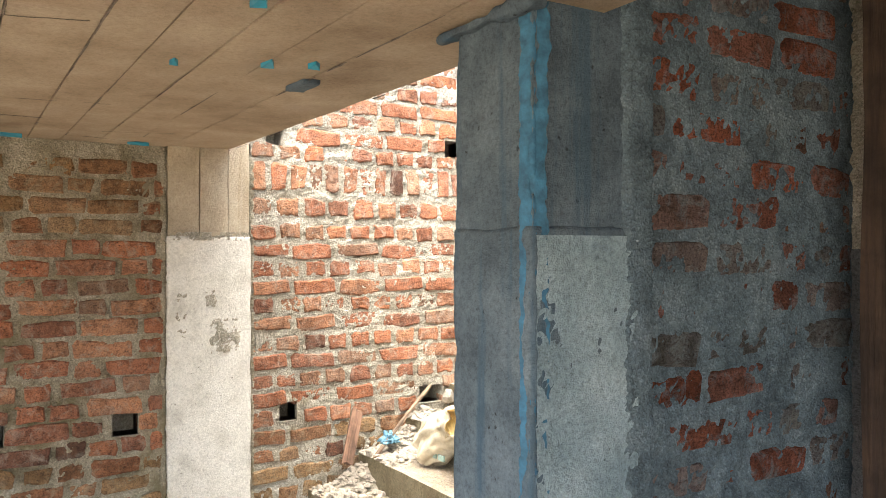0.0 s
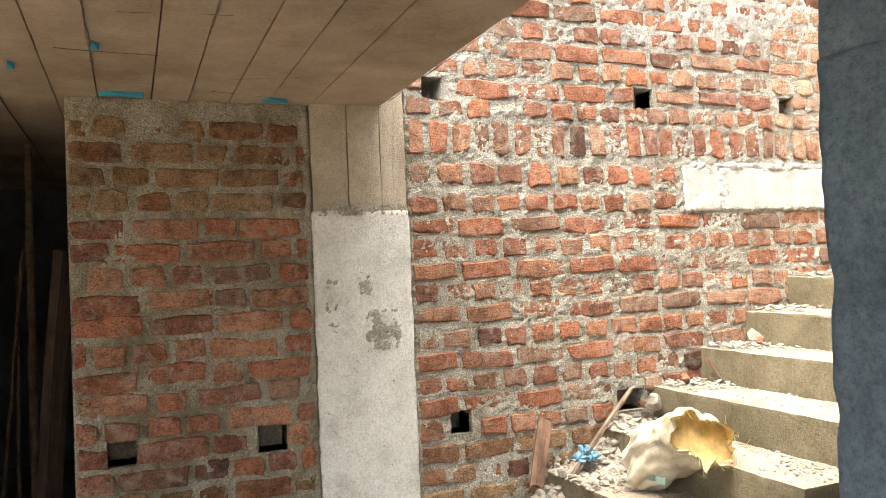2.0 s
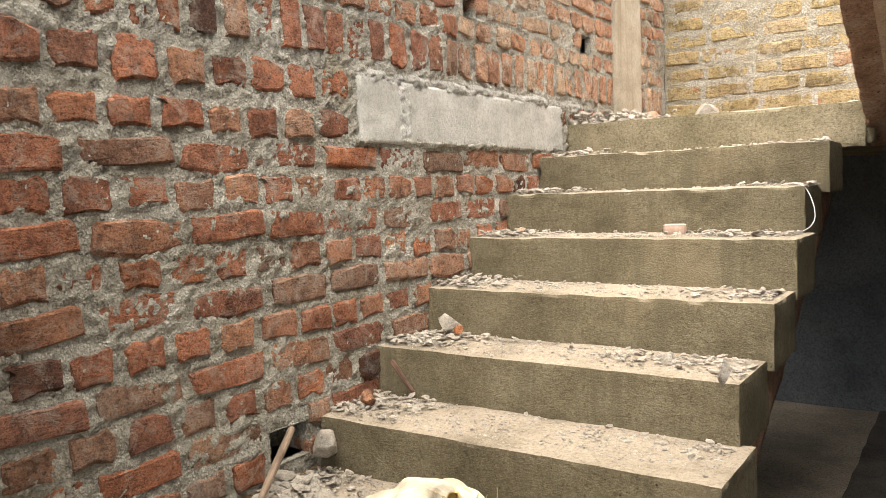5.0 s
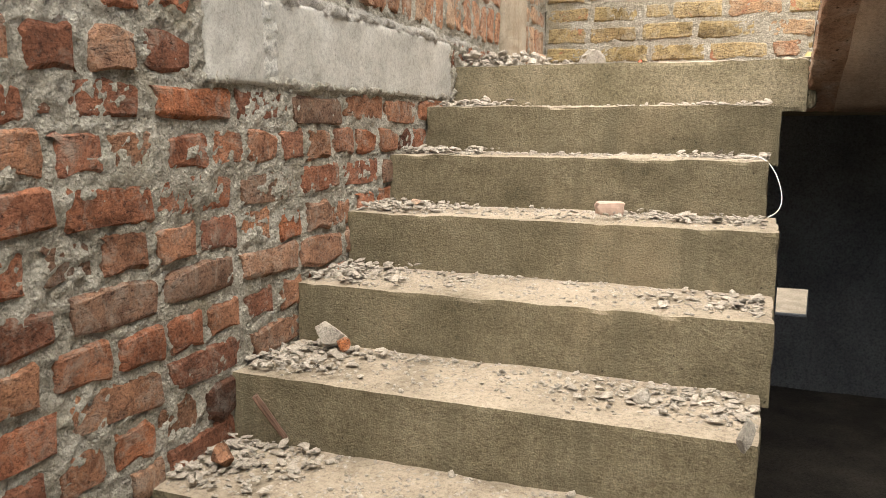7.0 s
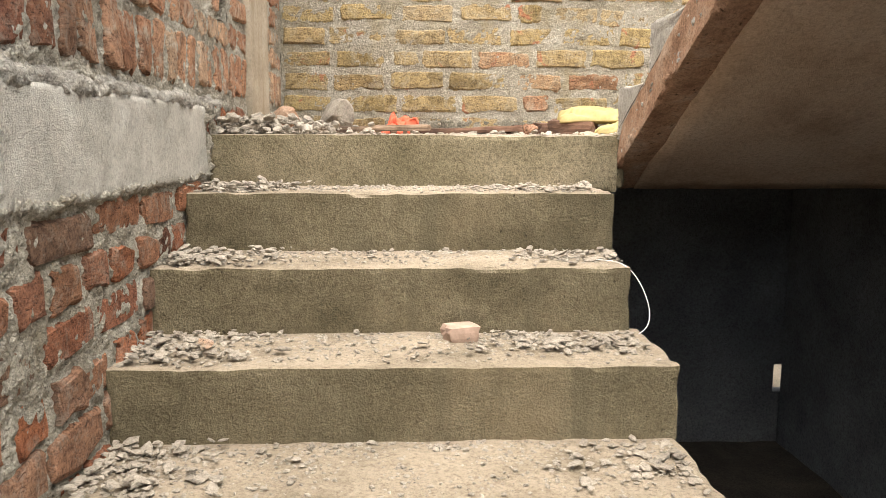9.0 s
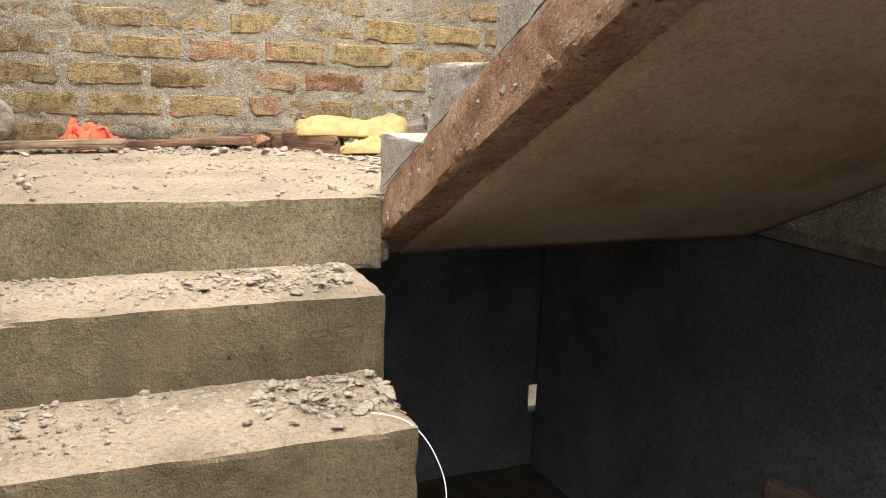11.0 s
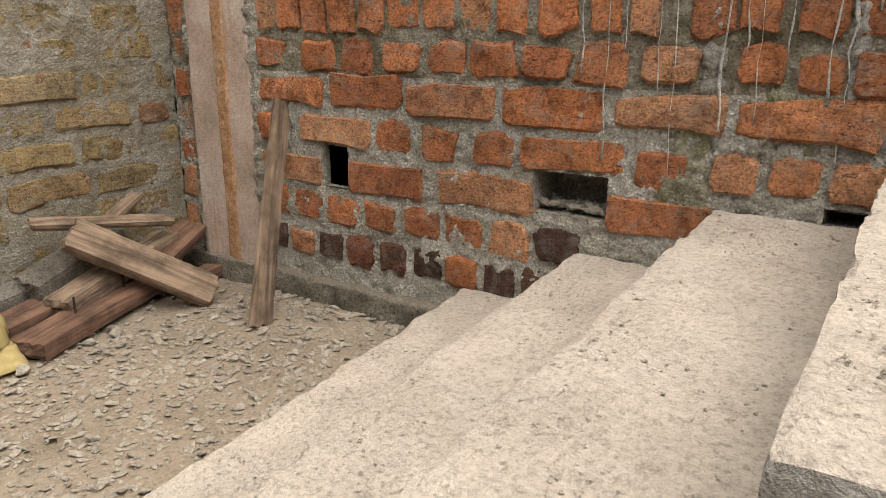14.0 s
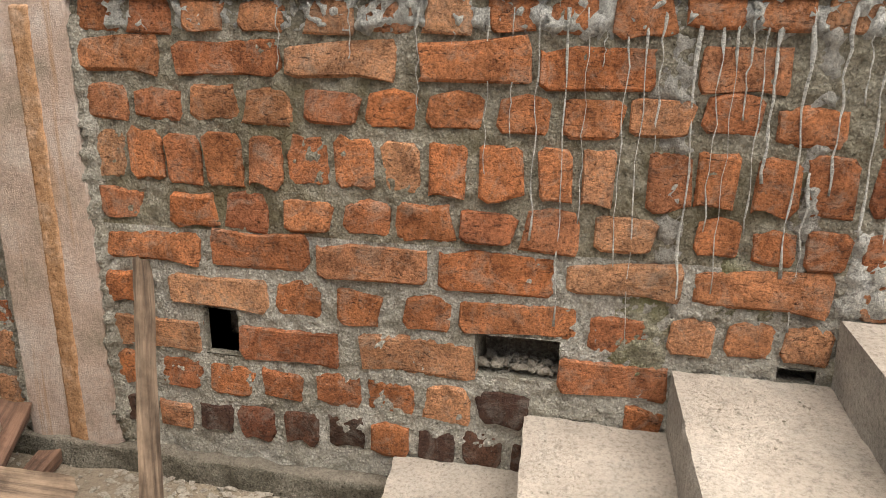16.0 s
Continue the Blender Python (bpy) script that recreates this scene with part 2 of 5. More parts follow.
CONCRETE_PINK = rough_material("stained_pilaster_concrete", (0.50, 0.385, 0.32), (0.32, 0.27, 0.21), (0.62, 0.55, 0.50), scale=6.0, streak=(0.42, 0.23, 0.09), bump_depth=0.002, grain=0.35)
CONCRETE_GREY = rough_material("grey_concrete", (0.46, 0.445, 0.405), (0.36, 0.35, 0.315), (0.56, 0.55, 0.51), scale=6.0, grain=0.4, bump_depth=0.003, pits=0.3, pit_scale=55.0)
# this concrete and the render below it are coloured for blue skylight
CONCRETE_SKY_TINT = rough_material("concrete_sky_tinted", (0.10, 0.138, 0.175), (0.06, 0.082, 0.105), (0.165, 0.21, 0.255), scale=5.0, streak=(0.05, 0.10, 0.15), bump_depth=0.0025, grain=0.45, pits=0.1, pit_scale=45.0)
CONCRETE_PALE = rough_material("pale_render_sky_tinted", (0.29, 0.39, 0.455), (0.19, 0.27, 0.325), (0.40, 0.50, 0.565), scale=6.0, bump_depth=0.0035, grain=0.5, pits=0.35, pit_scale=60.0)
CEILING = rough_material("board_marked_ceiling", (0.36, 0.29, 0.22), (0.24, 0.185, 0.135), (0.46, 0.39, 0.31), scale=2.5, bump_depth=0.0015, stain=(0.34, 0.28, 0.22), grain=0.25)
SOIL = rough_material("trodden_earth", (0.22, 0.185, 0.14), (0.13, 0.11, 0.08), (0.31, 0.265, 0.21), scale=3.0)
# wall colour darkened to hold the shade of the dark room and under-stair space
SHADE_WALL = rough_material("shade_dark_plaster", (0.13, 0.14, 0.15), (0.085, 0.09, 0.098), (0.18, 0.19, 0.20), scale=3.0)
MORTAR_ROOM = rough_material("olive_grey_mortar", (0.40, 0.37, 0.295), (0.23, 0.205, 0.15), (0.53, 0.50, 0.43), stain=(0.18, 0.155, 0.09), stain_range=(0.5, 0.64), bump_depth=0.0042, grain=0.6, lumps=0.4, lump_scale=125.0, pits=0.22, pit_scale=80.0)
# near-black earth colour, stands in for shade under the stairs
SHADE_EARTH = rough_material("shade_black_earth", (0.055, 0.048, 0.04), (0.03, 0.027, 0.023), (0.09, 0.078, 0.063), scale=4.0)
PALE_CLAY = plain_material("dusty_pale_clay", (0.35, 0.25, 0.195), 0.9, 0.3, 30, 0.004)
COBBLE = rough_material("bluish_grey_cobble", (0.40, 0.405, 0.41), (0.28, 0.285, 0.29), (0.52, 0.52, 0.52), scale=20.0, bump_depth=0.002, grain=0.3)
CRUSTED = rough_material("cement_crusted_timber", (0.26, 0.235, 0.20), (0.15, 0.13, 0.105), (0.38, 0.36, 0.32), scale=10.0, bump_depth=0.005, grain=0.6, lumps=0.3)
MORTAR_PALE = rough_material("pale_grey_mortar", (0.53, 0.51, 0.455), (0.34, 0.32, 0.265), (0.64, 0.62, 0.57), stain=(0.29, 0.265, 0.17), stain_range=(0.56, 0.70), bump_depth=0.0042, grain=0.6, lumps=0.4, lump_scale=125.0, pits=0.2, pit_scale=80.0)
# soffit colour raised to stand in for light bounced off the steps
SOFFIT = rough_material("shuttered_soffit", (0.46, 0.35, 0.26), (0.31, 0.22, 0.16), (0.54, 0.44, 0.35), scale=3.0, bump_depth=0.002, grain=0.4)
DARK_CEMENT = rough_material("dark_grey_cement", (0.20, 0.185, 0.15), (0.12, 0.11, 0.085), (0.30, 0.28, 0.235), scale=8.0, dust=(0.32, 0.28, 0.235), dust_amount=0.6, bump_depth=0.004, grain=0.8, lumps=0.3, pits=0.3, pit_scale=60.0)
JOINT_GREY = rough_material("grey_joint_fins", (0.17, 0.145, 0.125), (0.09, 0.08, 0.075), (0.26, 0.22, 0.19), scale=20.0, bump_depth=0.002)
STONE = rough_material("broken_stone", (0.34, 0.31, 0.265), (0.20, 0.182, 0.158), (0.47, 0.43, 0.37), scale=14.0, dust=(0.41, 0.36, 0.30), dust_amount=0.55, bump_depth=0.003, grain=0.5)
DUST = rough_material("fine_rubble", (0.46, 0.415, 0.35), (0.36, 0.325, 0.27), (0.56, 0.51, 0.44), scale=9.0)
SLURRY = rough_material("dried_cement_slurry", (0.60, 0.59, 0.55), (0.45, 0.44, 0.40), (0.70, 0.69, 0.66), scale=14.0)
WOOD_RED = wood_material("red_brown_timber", (0.17, 0.095, 0.062), (0.065, 0.036, 0.025))
WOOD_GREY = wood_material("weathered_timber", (0.25, 0.18, 0.125), (0.075, 0.05, 0.036))
BAMBOO = wood_material("bamboo", (0.12, 0.08, 0.045), (0.06, 0.04, 0.022))
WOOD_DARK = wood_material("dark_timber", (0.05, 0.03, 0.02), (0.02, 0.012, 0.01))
SACK_YELLOW = plain_material("yellow_woven_sack", (0.31, 0.245, 0.10), 0.75, 0.3, 16, 0.006)
LINING = plain_material("yellow_lining", (0.66, 0.50, 0.22), 0.6, 0.35, 22)
SACK_WHITE = plain_material("dirty_white_sack", (0.46, 0.405, 0.30), 0.6, 0.5, 9)
BLUE_PLASTIC = plain_material("blue_plastic", (0.02, 0.22, 0.34), 0.4)
RED_CLOTH = plain_material("red_cloth", (0.55, 0.10, 0.05), 0.8)
WHITE_STRAP = plain_material("white_strap", (0.7, 0.69, 0.66), 0.4)
PRINT_GREY = plain_material("faded_print", (0.25, 0.36, 0.32), 0.6)


# ---- mesh helpers ----
def mesh_object(name, verts, faces, mat, pivot=(0, 0, 0), smooth=False):
    """One mesh object from survey coordinates, with its origin at pivot."""
    me = bpy.data.meshes.new(name)
    v = (np.asarray(verts, float) - np.asarray(pivot, float)) * S
    me.from_pydata(v.tolist(), [], faces if isinstance(faces, list) else faces.tolist())
    me.materials.append(mat)
    if smooth:
        me.polygons.foreach_set("use_smooth", [True] * len(me.polygons))
    me.update()
    ob = new(name, me)
    ob.location = Vector(pivot) * S
    return ob


def under(ob, parent):
    """Parents ob to parent and keeps its place."""
    ob.parent = parent
    ob.matrix_parent_inverse = Matrix.Translation(parent.location).inverted()
    return ob


def part(name, vf, mat, parent, label="", pivot=None, smooth=False):
    p = pivot if pivot is not None else tuple(np.asarray(vf[0]).mean(axis=0))
    ob = under(mesh_object(name, vf[0], vf[1], mat, p, smooth), parent)
    if label:
        tagged(ob, label)
    return ob


def thing(name, label, category, at=(0, 0, 0), group="", kind=""):
    ob = new(name)
    ob.empty_display_size = 0.1
    ob.location = Vector(at) * S
    return tagged(ob, label, category, group, kind)


def join(*parts):
    verts, faces, k = [], [], 0
    for v, f in parts:
        v = np.asarray(v, float)
        verts.append(v)
        faces += [[i + k for i in q] for q in f]
        k += len(v)
    return np.concatenate(verts), faces


def box(x0, x1, y0, y1, z0, z1):
    v = [(x, y, z) for z in (z0, z1) for y in (y0, y1) for x in (x0, x1)]
    return np.array(v, float), [[0, 2, 3, 1], [4, 5, 7, 6], [0, 1, 5, 4], [2, 6, 7, 3], [0, 4, 6, 2], [1, 3, 7, 5]]


def fnoise(p, scale, seed=0.0):
    """Smooth noise in about -1..1 at each of the points."""
    o = Vector((seed * 7.31, seed * 3.17, seed * 5.71))
    return np.array([noise.noise(Vector(q) * scale + o) for q in p])


def rough_box(x0, x1, y0, y1, z0, z1, cell=0.04, radius=0.012, chip=0.02, amp=0.004, seed=1.0, warp=None):
    """A cast block with uneven faces and chipped, rounded edges; warp shears it afterwards."""
    lo, hi = np.array([x0, y0, z0], float), np.array([x1, y1, z1], float)
    n = np.maximum(2, np.ceil((hi - lo) / cell).astype(int))
    index, verts, faces = {}, [], []

    def vid(i, j, k):
        key = (i, j, k)
        if key not in index:
            index[key] = len(verts)
            verts.append(lo + (hi - lo) * np.array(key) / n)
        return index[key]

    for a in range(3):
        b, c = (a + 1) % 3, (a + 2) % 3
        for side in (0, n[a]):
            for p in range(n[b]):
                for q in range(n[c]):
                    quad = []
                    for dp, dq in ((0, 0), (1, 0), (1, 1), (0, 1)):
                        key = [0, 0, 0]
                        key[a], key[b], key[c] = side, p + dp, q + dq
                        quad.append(vid(*key))
                    faces.append(quad if side else quad[::-1])
    v = np.array(verts)
    r = radius + chip * np.clip(fnoise(v, 9.0, seed) + 0.5 * fnoise(v, 23.0, seed + 2), 0, 1)
    r = np.minimum(r, 0.45 * (hi - lo).min())[:, None]
    inner = np.clip(v, lo + r, hi - r)
    d = v - inner
    length = np.linalg.norm(d, axis=1, keepdims=True)
    d = d / np.maximum(length, 1e-9)
    v = inner + d * r + d * (amp * (fnoise(v, 6.0, seed + 5) + 0.7 * fnoise(v, 19.0, seed + 8)))[:, None]
    if warp:
        v = warp(v)
    return v, faces


def tube(path, radius, sides=8, cap=True):
    path = [Vector(p) for p in path]
    rad = radius if isinstance(radius, (list, tuple)) else [radius] * len(path)
    verts, faces = [], []
    for k, p in enumerate(path):
        t = (path[min(k + 1, len(path) - 1)] - path[max(k - 1, 0)]).normalized()
        a = t.orthogonal().normalized() if k == 0 else (a - t * a.dot(t)).normalized()
        b = t.cross(a)
        for s in range(sides):
            w = 2 * math.pi * s / sides
            verts.append(p + (a * math.cos(w) + b * math.sin(w)) * rad[k])
    for k in range(len(path) - 1):
        for s in range(sides):
            i, j = k * sides + s, k * sides + (s + 1) % sides
            faces.append([i, j, j + sides, i + sides])
    if cap:
        faces += [list(range(sides))[::-1], list(range(len(verts) - sides, len(verts)))]
    return np.array(verts), faces


ICO_V = []
g = (1 + 5 ** 0.5) / 2
for a, b in ((-1, g), (1, g), (-1, -g), (1, -g)):
    ICO_V += [(a, b, 0), (0, a, b), (b, 0, a)]
ICO_V = np.array(ICO_V, float) / math.hypot(1, g)
_bm = bmesh.new()
for q in ICO_V:
    _bm.verts.new(q)
bmesh.ops.convex_hull(_bm, input=_bm.verts)
_bm.verts.index_update()
ICO_F = [[v.index for v in f.verts] for f in _bm.faces if len(f.verts) == 3]
ICO_V = np.array([v.co for v in _bm.verts])
_bm.free()


def stone(rng, at, size, flat=0.6):
    """One broken stone chip, resting on its base."""
    v = ICO_V * rng.uniform(0.6, 1.15, (len(ICO_V), 1))
    v = v * np.array([1.0, rng.uniform(0.55, 0.9), flat * rng.uniform(0.6, 1.2)]) * size
    w = rng.uniform(0, 6.28)
    m = np.array([[math.cos(w), -math.sin(w), 0], [math.sin(w), math.cos(w), 0], [0, 0, 1]])
    tilt = rng.normal(0, 0.25)
    m = m @ np.array([[math.cos(tilt), 0, -math.sin(tilt)], [0, 1, 0], [math.sin(tilt), 0, math.cos(tilt)]])
    v = v @ m.T
    v[:, 2] -= v[:, 2].min() + 0.12 * size * flat
    return v + np.array(at), ICO_F


def rubble(rng, count, place, sizes, flat=0.6):
    """Many chips in one mesh: place(rng) gives each one's spot."""
    return join(*[stone(rng, place(rng), rng.choice(sizes) * rng.uniform(0.6, 1.3), flat) for _ in range(count)])


# ---- plan ----
XW, XE = -4.185, -1.42            # faces of the two long walls
YB = 6.10                         # face of the end wall
X1R, X2L = -2.915, -2.81          # open edges of the two flights
LAND = 1.735                      # landing
NOSE, GOING, RISE = 4.55, 0.316, 0.1725
NOSE2, GOING2, RISE2, FIRST2 = 4.605, 0.331, 0.172, 1.895
WALL2, GOING2W = 4.768, 0.362     # the upper noses where they meet the east wall
CEIL, EDGE = 2.08, 1.25           # slab's underside and its open edge


class Face:
    """A wall's face: u runs along it, n points out of it."""

    def __init__(self, origin, along, out):
        self.o, self.u, self.n = np.array(origin, float), np.array(along, float), np.array(out, float)
        self.turn = math.atan2(out[0], -out[1])

    def at(self, u, z, d=0.0):
        p = self.o + self.u * u + self.n * d
        return (p[0], p[1], z)


def wall_core(face, u0, u1, z0, z1, holes, thick=0.23, front=0.03):
    """The body behind the face, with the pockets left open to 0.15 deep."""
    us = sorted({u0, u1, *[v for h in holes for v in h[:2] if u0 < v < u1]})
    zs = sorted({z0, z1, *[v for h in holes for v in h[2:] if z0 < v < z1]})
    parts = []

    def cell(a, b, c, d, near, far):
        p, q = face.at(a, c, -near), face.at(b, d, -far)
        return box(min(p[0], q[0]), max(p[0], q[0]), min(p[1], q[1]), max(p[1], q[1]), c, d)

    for a, b in zip(us, us[1:]):
        for c, d in zip(zs, zs[1:]):
            if not any(h[0] <= (a + b) / 2 <= h[1] and h[2] <= (c + d) / 2 <= h[3] for h in holes):
                parts.append(cell(a, b, c, d, front, 0.15))
    parts.append(cell(u0, u1, z0, z1, 0.15, thick))
    return join(*parts)


def mortar_sheet(face, u0, u1, z0, z1, gaps, cell=0.0105, seed=1.0, level=-0.003, amp=0.013, feather=0.0):
    """The raked and smeared mortar: one uneven sheet, open where gaps are."""
    nu, nz = int((u1 - u0) / cell), int((z1 - z0) / cell)
    verts = []
    for j in range(nz + 1):
        z = z0 + (z1 - z0) * j / nz
        for i in range(nu + 1):
            u = u0 + (u1 - u0) * i / nu
            q = Vector((u, z, seed * 3.3))
            d = level + amp * (0.35 * noise.noise(q * 6) + 0.4 * noise.noise(q * 17) + 0.55 * noise.noise(q * 38) + 0.55 * noise.noise(q * 85))
            if feather:
                rim = min(u - u0, u1 - u, z - z0, z1 - z) / feather
                d -= 0.035 * max(0.0, 1 - rim)
            verts.append(face.at(u, z, d))
    faces = []
    flip = face.u[1] * face.n[0] - face.u[0] * face.n[1] < 0
    for j in range(nz):
        z = z0 + (z1 - z0) * (j + 0.5) / nz
        for i in range(nu):
            u = u0 + (u1 - u0) * (i + 0.5) / nu
            if any(h[0] < u < h[1] and h[2] < z < h[3] for h in gaps):
                continue
            a = j * (nu + 1) + i
            f = [a, a + 1, a + nu + 2, a + nu + 1]
            faces.append(f[::-1] if flip else f)
    return np.array(verts), faces


def brick_mesh(rng, w, h, mat, depth=0.07):
    """A worn hand-made brick about its centre, with an uneven outline; its face looks to -y."""
    c = min(w, h) * rng.uniform(0.05, 0.20, 4)
    pts = [(-w / 2 + c[0], -h / 2), (w * rng.uniform(-0.2, 0.2), -h / 2), (w / 2 - c[1], -h / 2), (w / 2, -h / 2 + c[1]), (w / 2, h / 2 - c[2]), (w / 2 - c[2], h / 2), (w * rng.uniform(-0.2, 0.2), h / 2), (-w / 2 + c[3], h / 2), (-w / 2, h / 2 - c[3]), (-w / 2, -h / 2 + c[0])]
    pts = np.array(pts) + rng.normal(0, 0.0055, (10, 2))
    centre = pts.mean(axis=0)
    arm = pts - centre
    front = centre + np.sign(arm) * np.maximum(np.abs(arm) - 0.0055 * rng.uniform(0.3, 2.2, (10, 2)), 0)
    dips = (front[:, 0] * rng.normal(0, 0.012) + front[:, 1] * rng.normal(0, 0.04))
    v = [(p[0], depth / 2, p[1]) for p in pts] + [(p[0], -depth / 2 + 0.005 + abs(rng.normal(0, 0.003)), p[1]) for p in pts]
    v += [(p[0], -depth / 2 + d, p[1]) for p, d in zip(front, dips)]
    v.append((w * rng.uniform(-0.25, 0.25), -depth / 2 - rng.uniform(-0.002, 0.004), h * rng.uniform(-0.2, 0.2)))
    f = []
    for k in range(10):
        j = (k + 1) % 10
        f += [[k, j, 10 + j, 10 + k], [10 + k, 10 + j, 20 + j, 20 + k], [20 + k, 20 + j, 30]]
    me = bpy.data.meshes.new("brick")
    me.from_pydata((np.array(v) * S).tolist(), [], f)
    me.materials.append(mat)
    me.update()
    return me


class Bond:
    """Brick meshes of one clay, shared by all the pieces of a wall."""

    def __init__(self, mat, long, head, high, edge=(0.085, 0.16), seed=1):
        self.rng = np.random.default_rng(seed)
        self.long, self.head, self.high, self.edge, self.mat = long, head, high, edge, mat
        self.kinds = {}
        for key, w, h in (("S", long, high), ("H", head, high), ("R", edge[0], edge[1])):
            self.kinds[key] = (w, h, [brick_mesh(self.rng, w, h, mat) for _ in range(7)])
        w, h, _ = self.kinds["H"]
        self.soot = [brick_mesh(self.rng, w, h, BRICK_SOOT) for _ in range(3)]

    def spans(self, pattern, u0, u1, joint):
        """Brick by brick: key, start and end; a row is a repeating pattern or a list of (start, end, bricks) that fill their stretch."""
        r = self.rng
        for a, b, keys in ([(u0, u1, pattern)] if isinstance(pattern, str) else pattern):
            filled = not isinstance(pattern, str) and keys != "?"
            if filled:
                widths = [self.kinds[q][0] * r.uniform(0.93, 1.07) for q in keys]
                gaps = [joint * r.uniform(0.6, 1.4) for _ in keys[1:]] + [0.0]
                k = (b - a) / (sum(widths) + sum(gaps))
                u = a
                for key, w, gap in zip(keys, widths, gaps):
                    yield key, u, u + w * k
                    u += (w + gap) * k
                continue
            u, n = a - (0.04 if keys == "S" else 0.0 if len(keys) == 1 else r.uniform(0, 0.1)), 0
            while u < b - 0.03:
                key = keys[n % len(keys)]
                key = ("S" if r.random() < 0.5 else "H") if key == "?" else key
                n += 1
                w = self.kinds[key][0] * r.uniform(0.92, 1.07)
                yield key, max(u, a), min(u + w, b)
                u += w + joint * r.uniform(0.6, 1.4)

    def lay(self, face, parent, rows, u0, u1, gaps, joint=0.028, proud=0.004, loose=0.004, sooty=0.008):
        """rows: (bottom, top, pattern); a pattern repeats S, H or R, and ? picks by chance."""
        laid = []
        for z0, z1, pattern in rows:
            for key, a, b in self.spans(pattern, u0, u1, joint):
                w, h, meshes = self.kinds[key]
                if b - a < 0.04:
                    continue
                cuts = [g2 for g2 in gaps if g2[0] < b and g2[1] > a and g2[2] < z1 - 0.03 and g2[3] > z0 + 0.03]
                if cuts:
                    left, right = min(c[0] for c in cuts) - a, b - max(c[1] for c in cuts)
                    if max(left, right) < 0.05:
                        continue
                    a, b = (a, a + left) if left >= right else (b - right, b)
                me = meshes[self.rng.integers(len(meshes))]
                if key != "R" and self.rng.random() < sooty:
                    me = self.soot[self.rng.integers(3)]
                    w, h = self.kinds["H"][:2]
                ob = new("brick", me)
                d = proud + self.rng.normal(0, loose) - 0.035
                high = (z1 - z0) * self.rng.uniform(0.88, 1.04)
                loc = Vector(face.at((a + b) / 2, (z0 + z1) / 2 + self.rng.normal(0, 0.004), d)) * S
                ob.matrix_basis = Matrix.LocRotScale(loc, Euler((self.rng.normal(0, 0.025), self.rng.normal(0, 0.015), face.turn + self.rng.normal(0, 0.025))), ((b - a) / w, 1, high / h))
                laid.append(under(ob, parent))
        return laid


def pockets(face, holes, parent):
    """The sides of the scaffold pockets."""
    for a, b, c, d in holes:
        v = [face.at(u, z, dep) for dep in (0.0, -0.152) for u, z in ((a, c), (b, c), (b, d), (a, d))]
        part("scaffold_pocket", (np.array(v), [[0, 1, 5, 4], [1, 2, 6, 5], [2, 3, 7, 6], [3, 0, 4, 7]]), MORTAR_GREY, parent)


def courses(z0, z1, pitch, patterns, height):
    out, k, z = [], 0, z0
    while z + height < z1:
        out.append((z, z + height, patterns[k % len(patterns)]))
        z += pitch
        k += 1
    return out


# ---- setting: ground, floor, walls ----
ground = mesh_object("ground", *box(-60, 60, -60, 60, -0.3, -0.012), SOIL)
tagged(ground, "trodden grey-brown earth around the unfinished house", "ground", kind="structure")
floor = mesh_object("floor", *rough_box(-7.5, 1.8, -2.2, YB, -0.25, 0.0, cell=0.2, radius=0.005, chip=0.0, amp=0.008), SOIL)
tagged(floor, "bare dusty floor of packed earth and cement", "floor", kind="structure")

# thin dark sheet added over the floor to paint the flight's shade
shade_patch = mesh_object("ground", *rough_box(-2.9, -1.43, 2.1, YB - 0.01, -0.05, 0.012, cell=0.1, radius=0.004, chip=0.0, amp=0.008), SHADE_EARTH)
tagged(shade_patch, "earth under the upper flight, blackened in place of shade", "ground", kind="structure")

west = Face((XW, 0), (0, 1), (1, 0))
east = Face((XE, 0), (0, 1), (-1, 0))
back = Face((0, YB), (1, 0), (0, -1))
outer = Face((-1.33, 0), (0, 1), (1, 0))

# west wall, in three bays between its concrete columns
wall_west = thing("wall_west", "old red brick wall with thick smeared grey mortar", "wall", (XW, 2.5, 0), kind="structure")
holes_a = [(0.085, 0.19, 0.62, 0.735), (0.665, 0.79, 0.605, 0.73)]
holes_b = [(1.535, 1.64, 0.58, 0.69), (2.44, 2.61, 0.59, 0.70), (1.455, 1.56, 2.13, 2.235), (2.63, 2.75, 2.13, 2.235), (3.61, 3.71, 2.14, 2.23), (4.76, 4.88, 2.135, 2.23)]
band = (2.92, 4.50, 1.595, 1.825)
rows_w = courses(0.04, 1.72, 0.1045, ["S", "H"], 0.083) + [(1.735, 1.835, "H"), (1.88, 2.035, "R")] + courses(2.055, 3.35, 0.1, ["H", "S"], 0.081)
rows_a = courses(0.02, 2.12, 0.1, ["SSHSS", "HHHHSH", "?"], 0.081)
bay = [(-0.03, 0.92, 0.0, CEIL, holes_a), (1.37, 5.19, 0.0, 3.4, holes_b), (5.6, YB, LAND - 0.2, 3.4, [])]
bond_w = Bond(BRICK_RED, 0.255, 0.125, 0.078, seed=4)
wall_west_room = thing("wall_west_room", "dim red-brown brick wall between the dark opening and a column, top courses darkened for shade", "wall", (XW, 0.4, 0), kind="structure")
wall_west_upper = thing("wall_west_upper", "sunlit red brick wall above a course of upright bricks, partly paled for hazy sun and slurry wash", "wall", (XW, 3.3, 1.86), kind="structure")
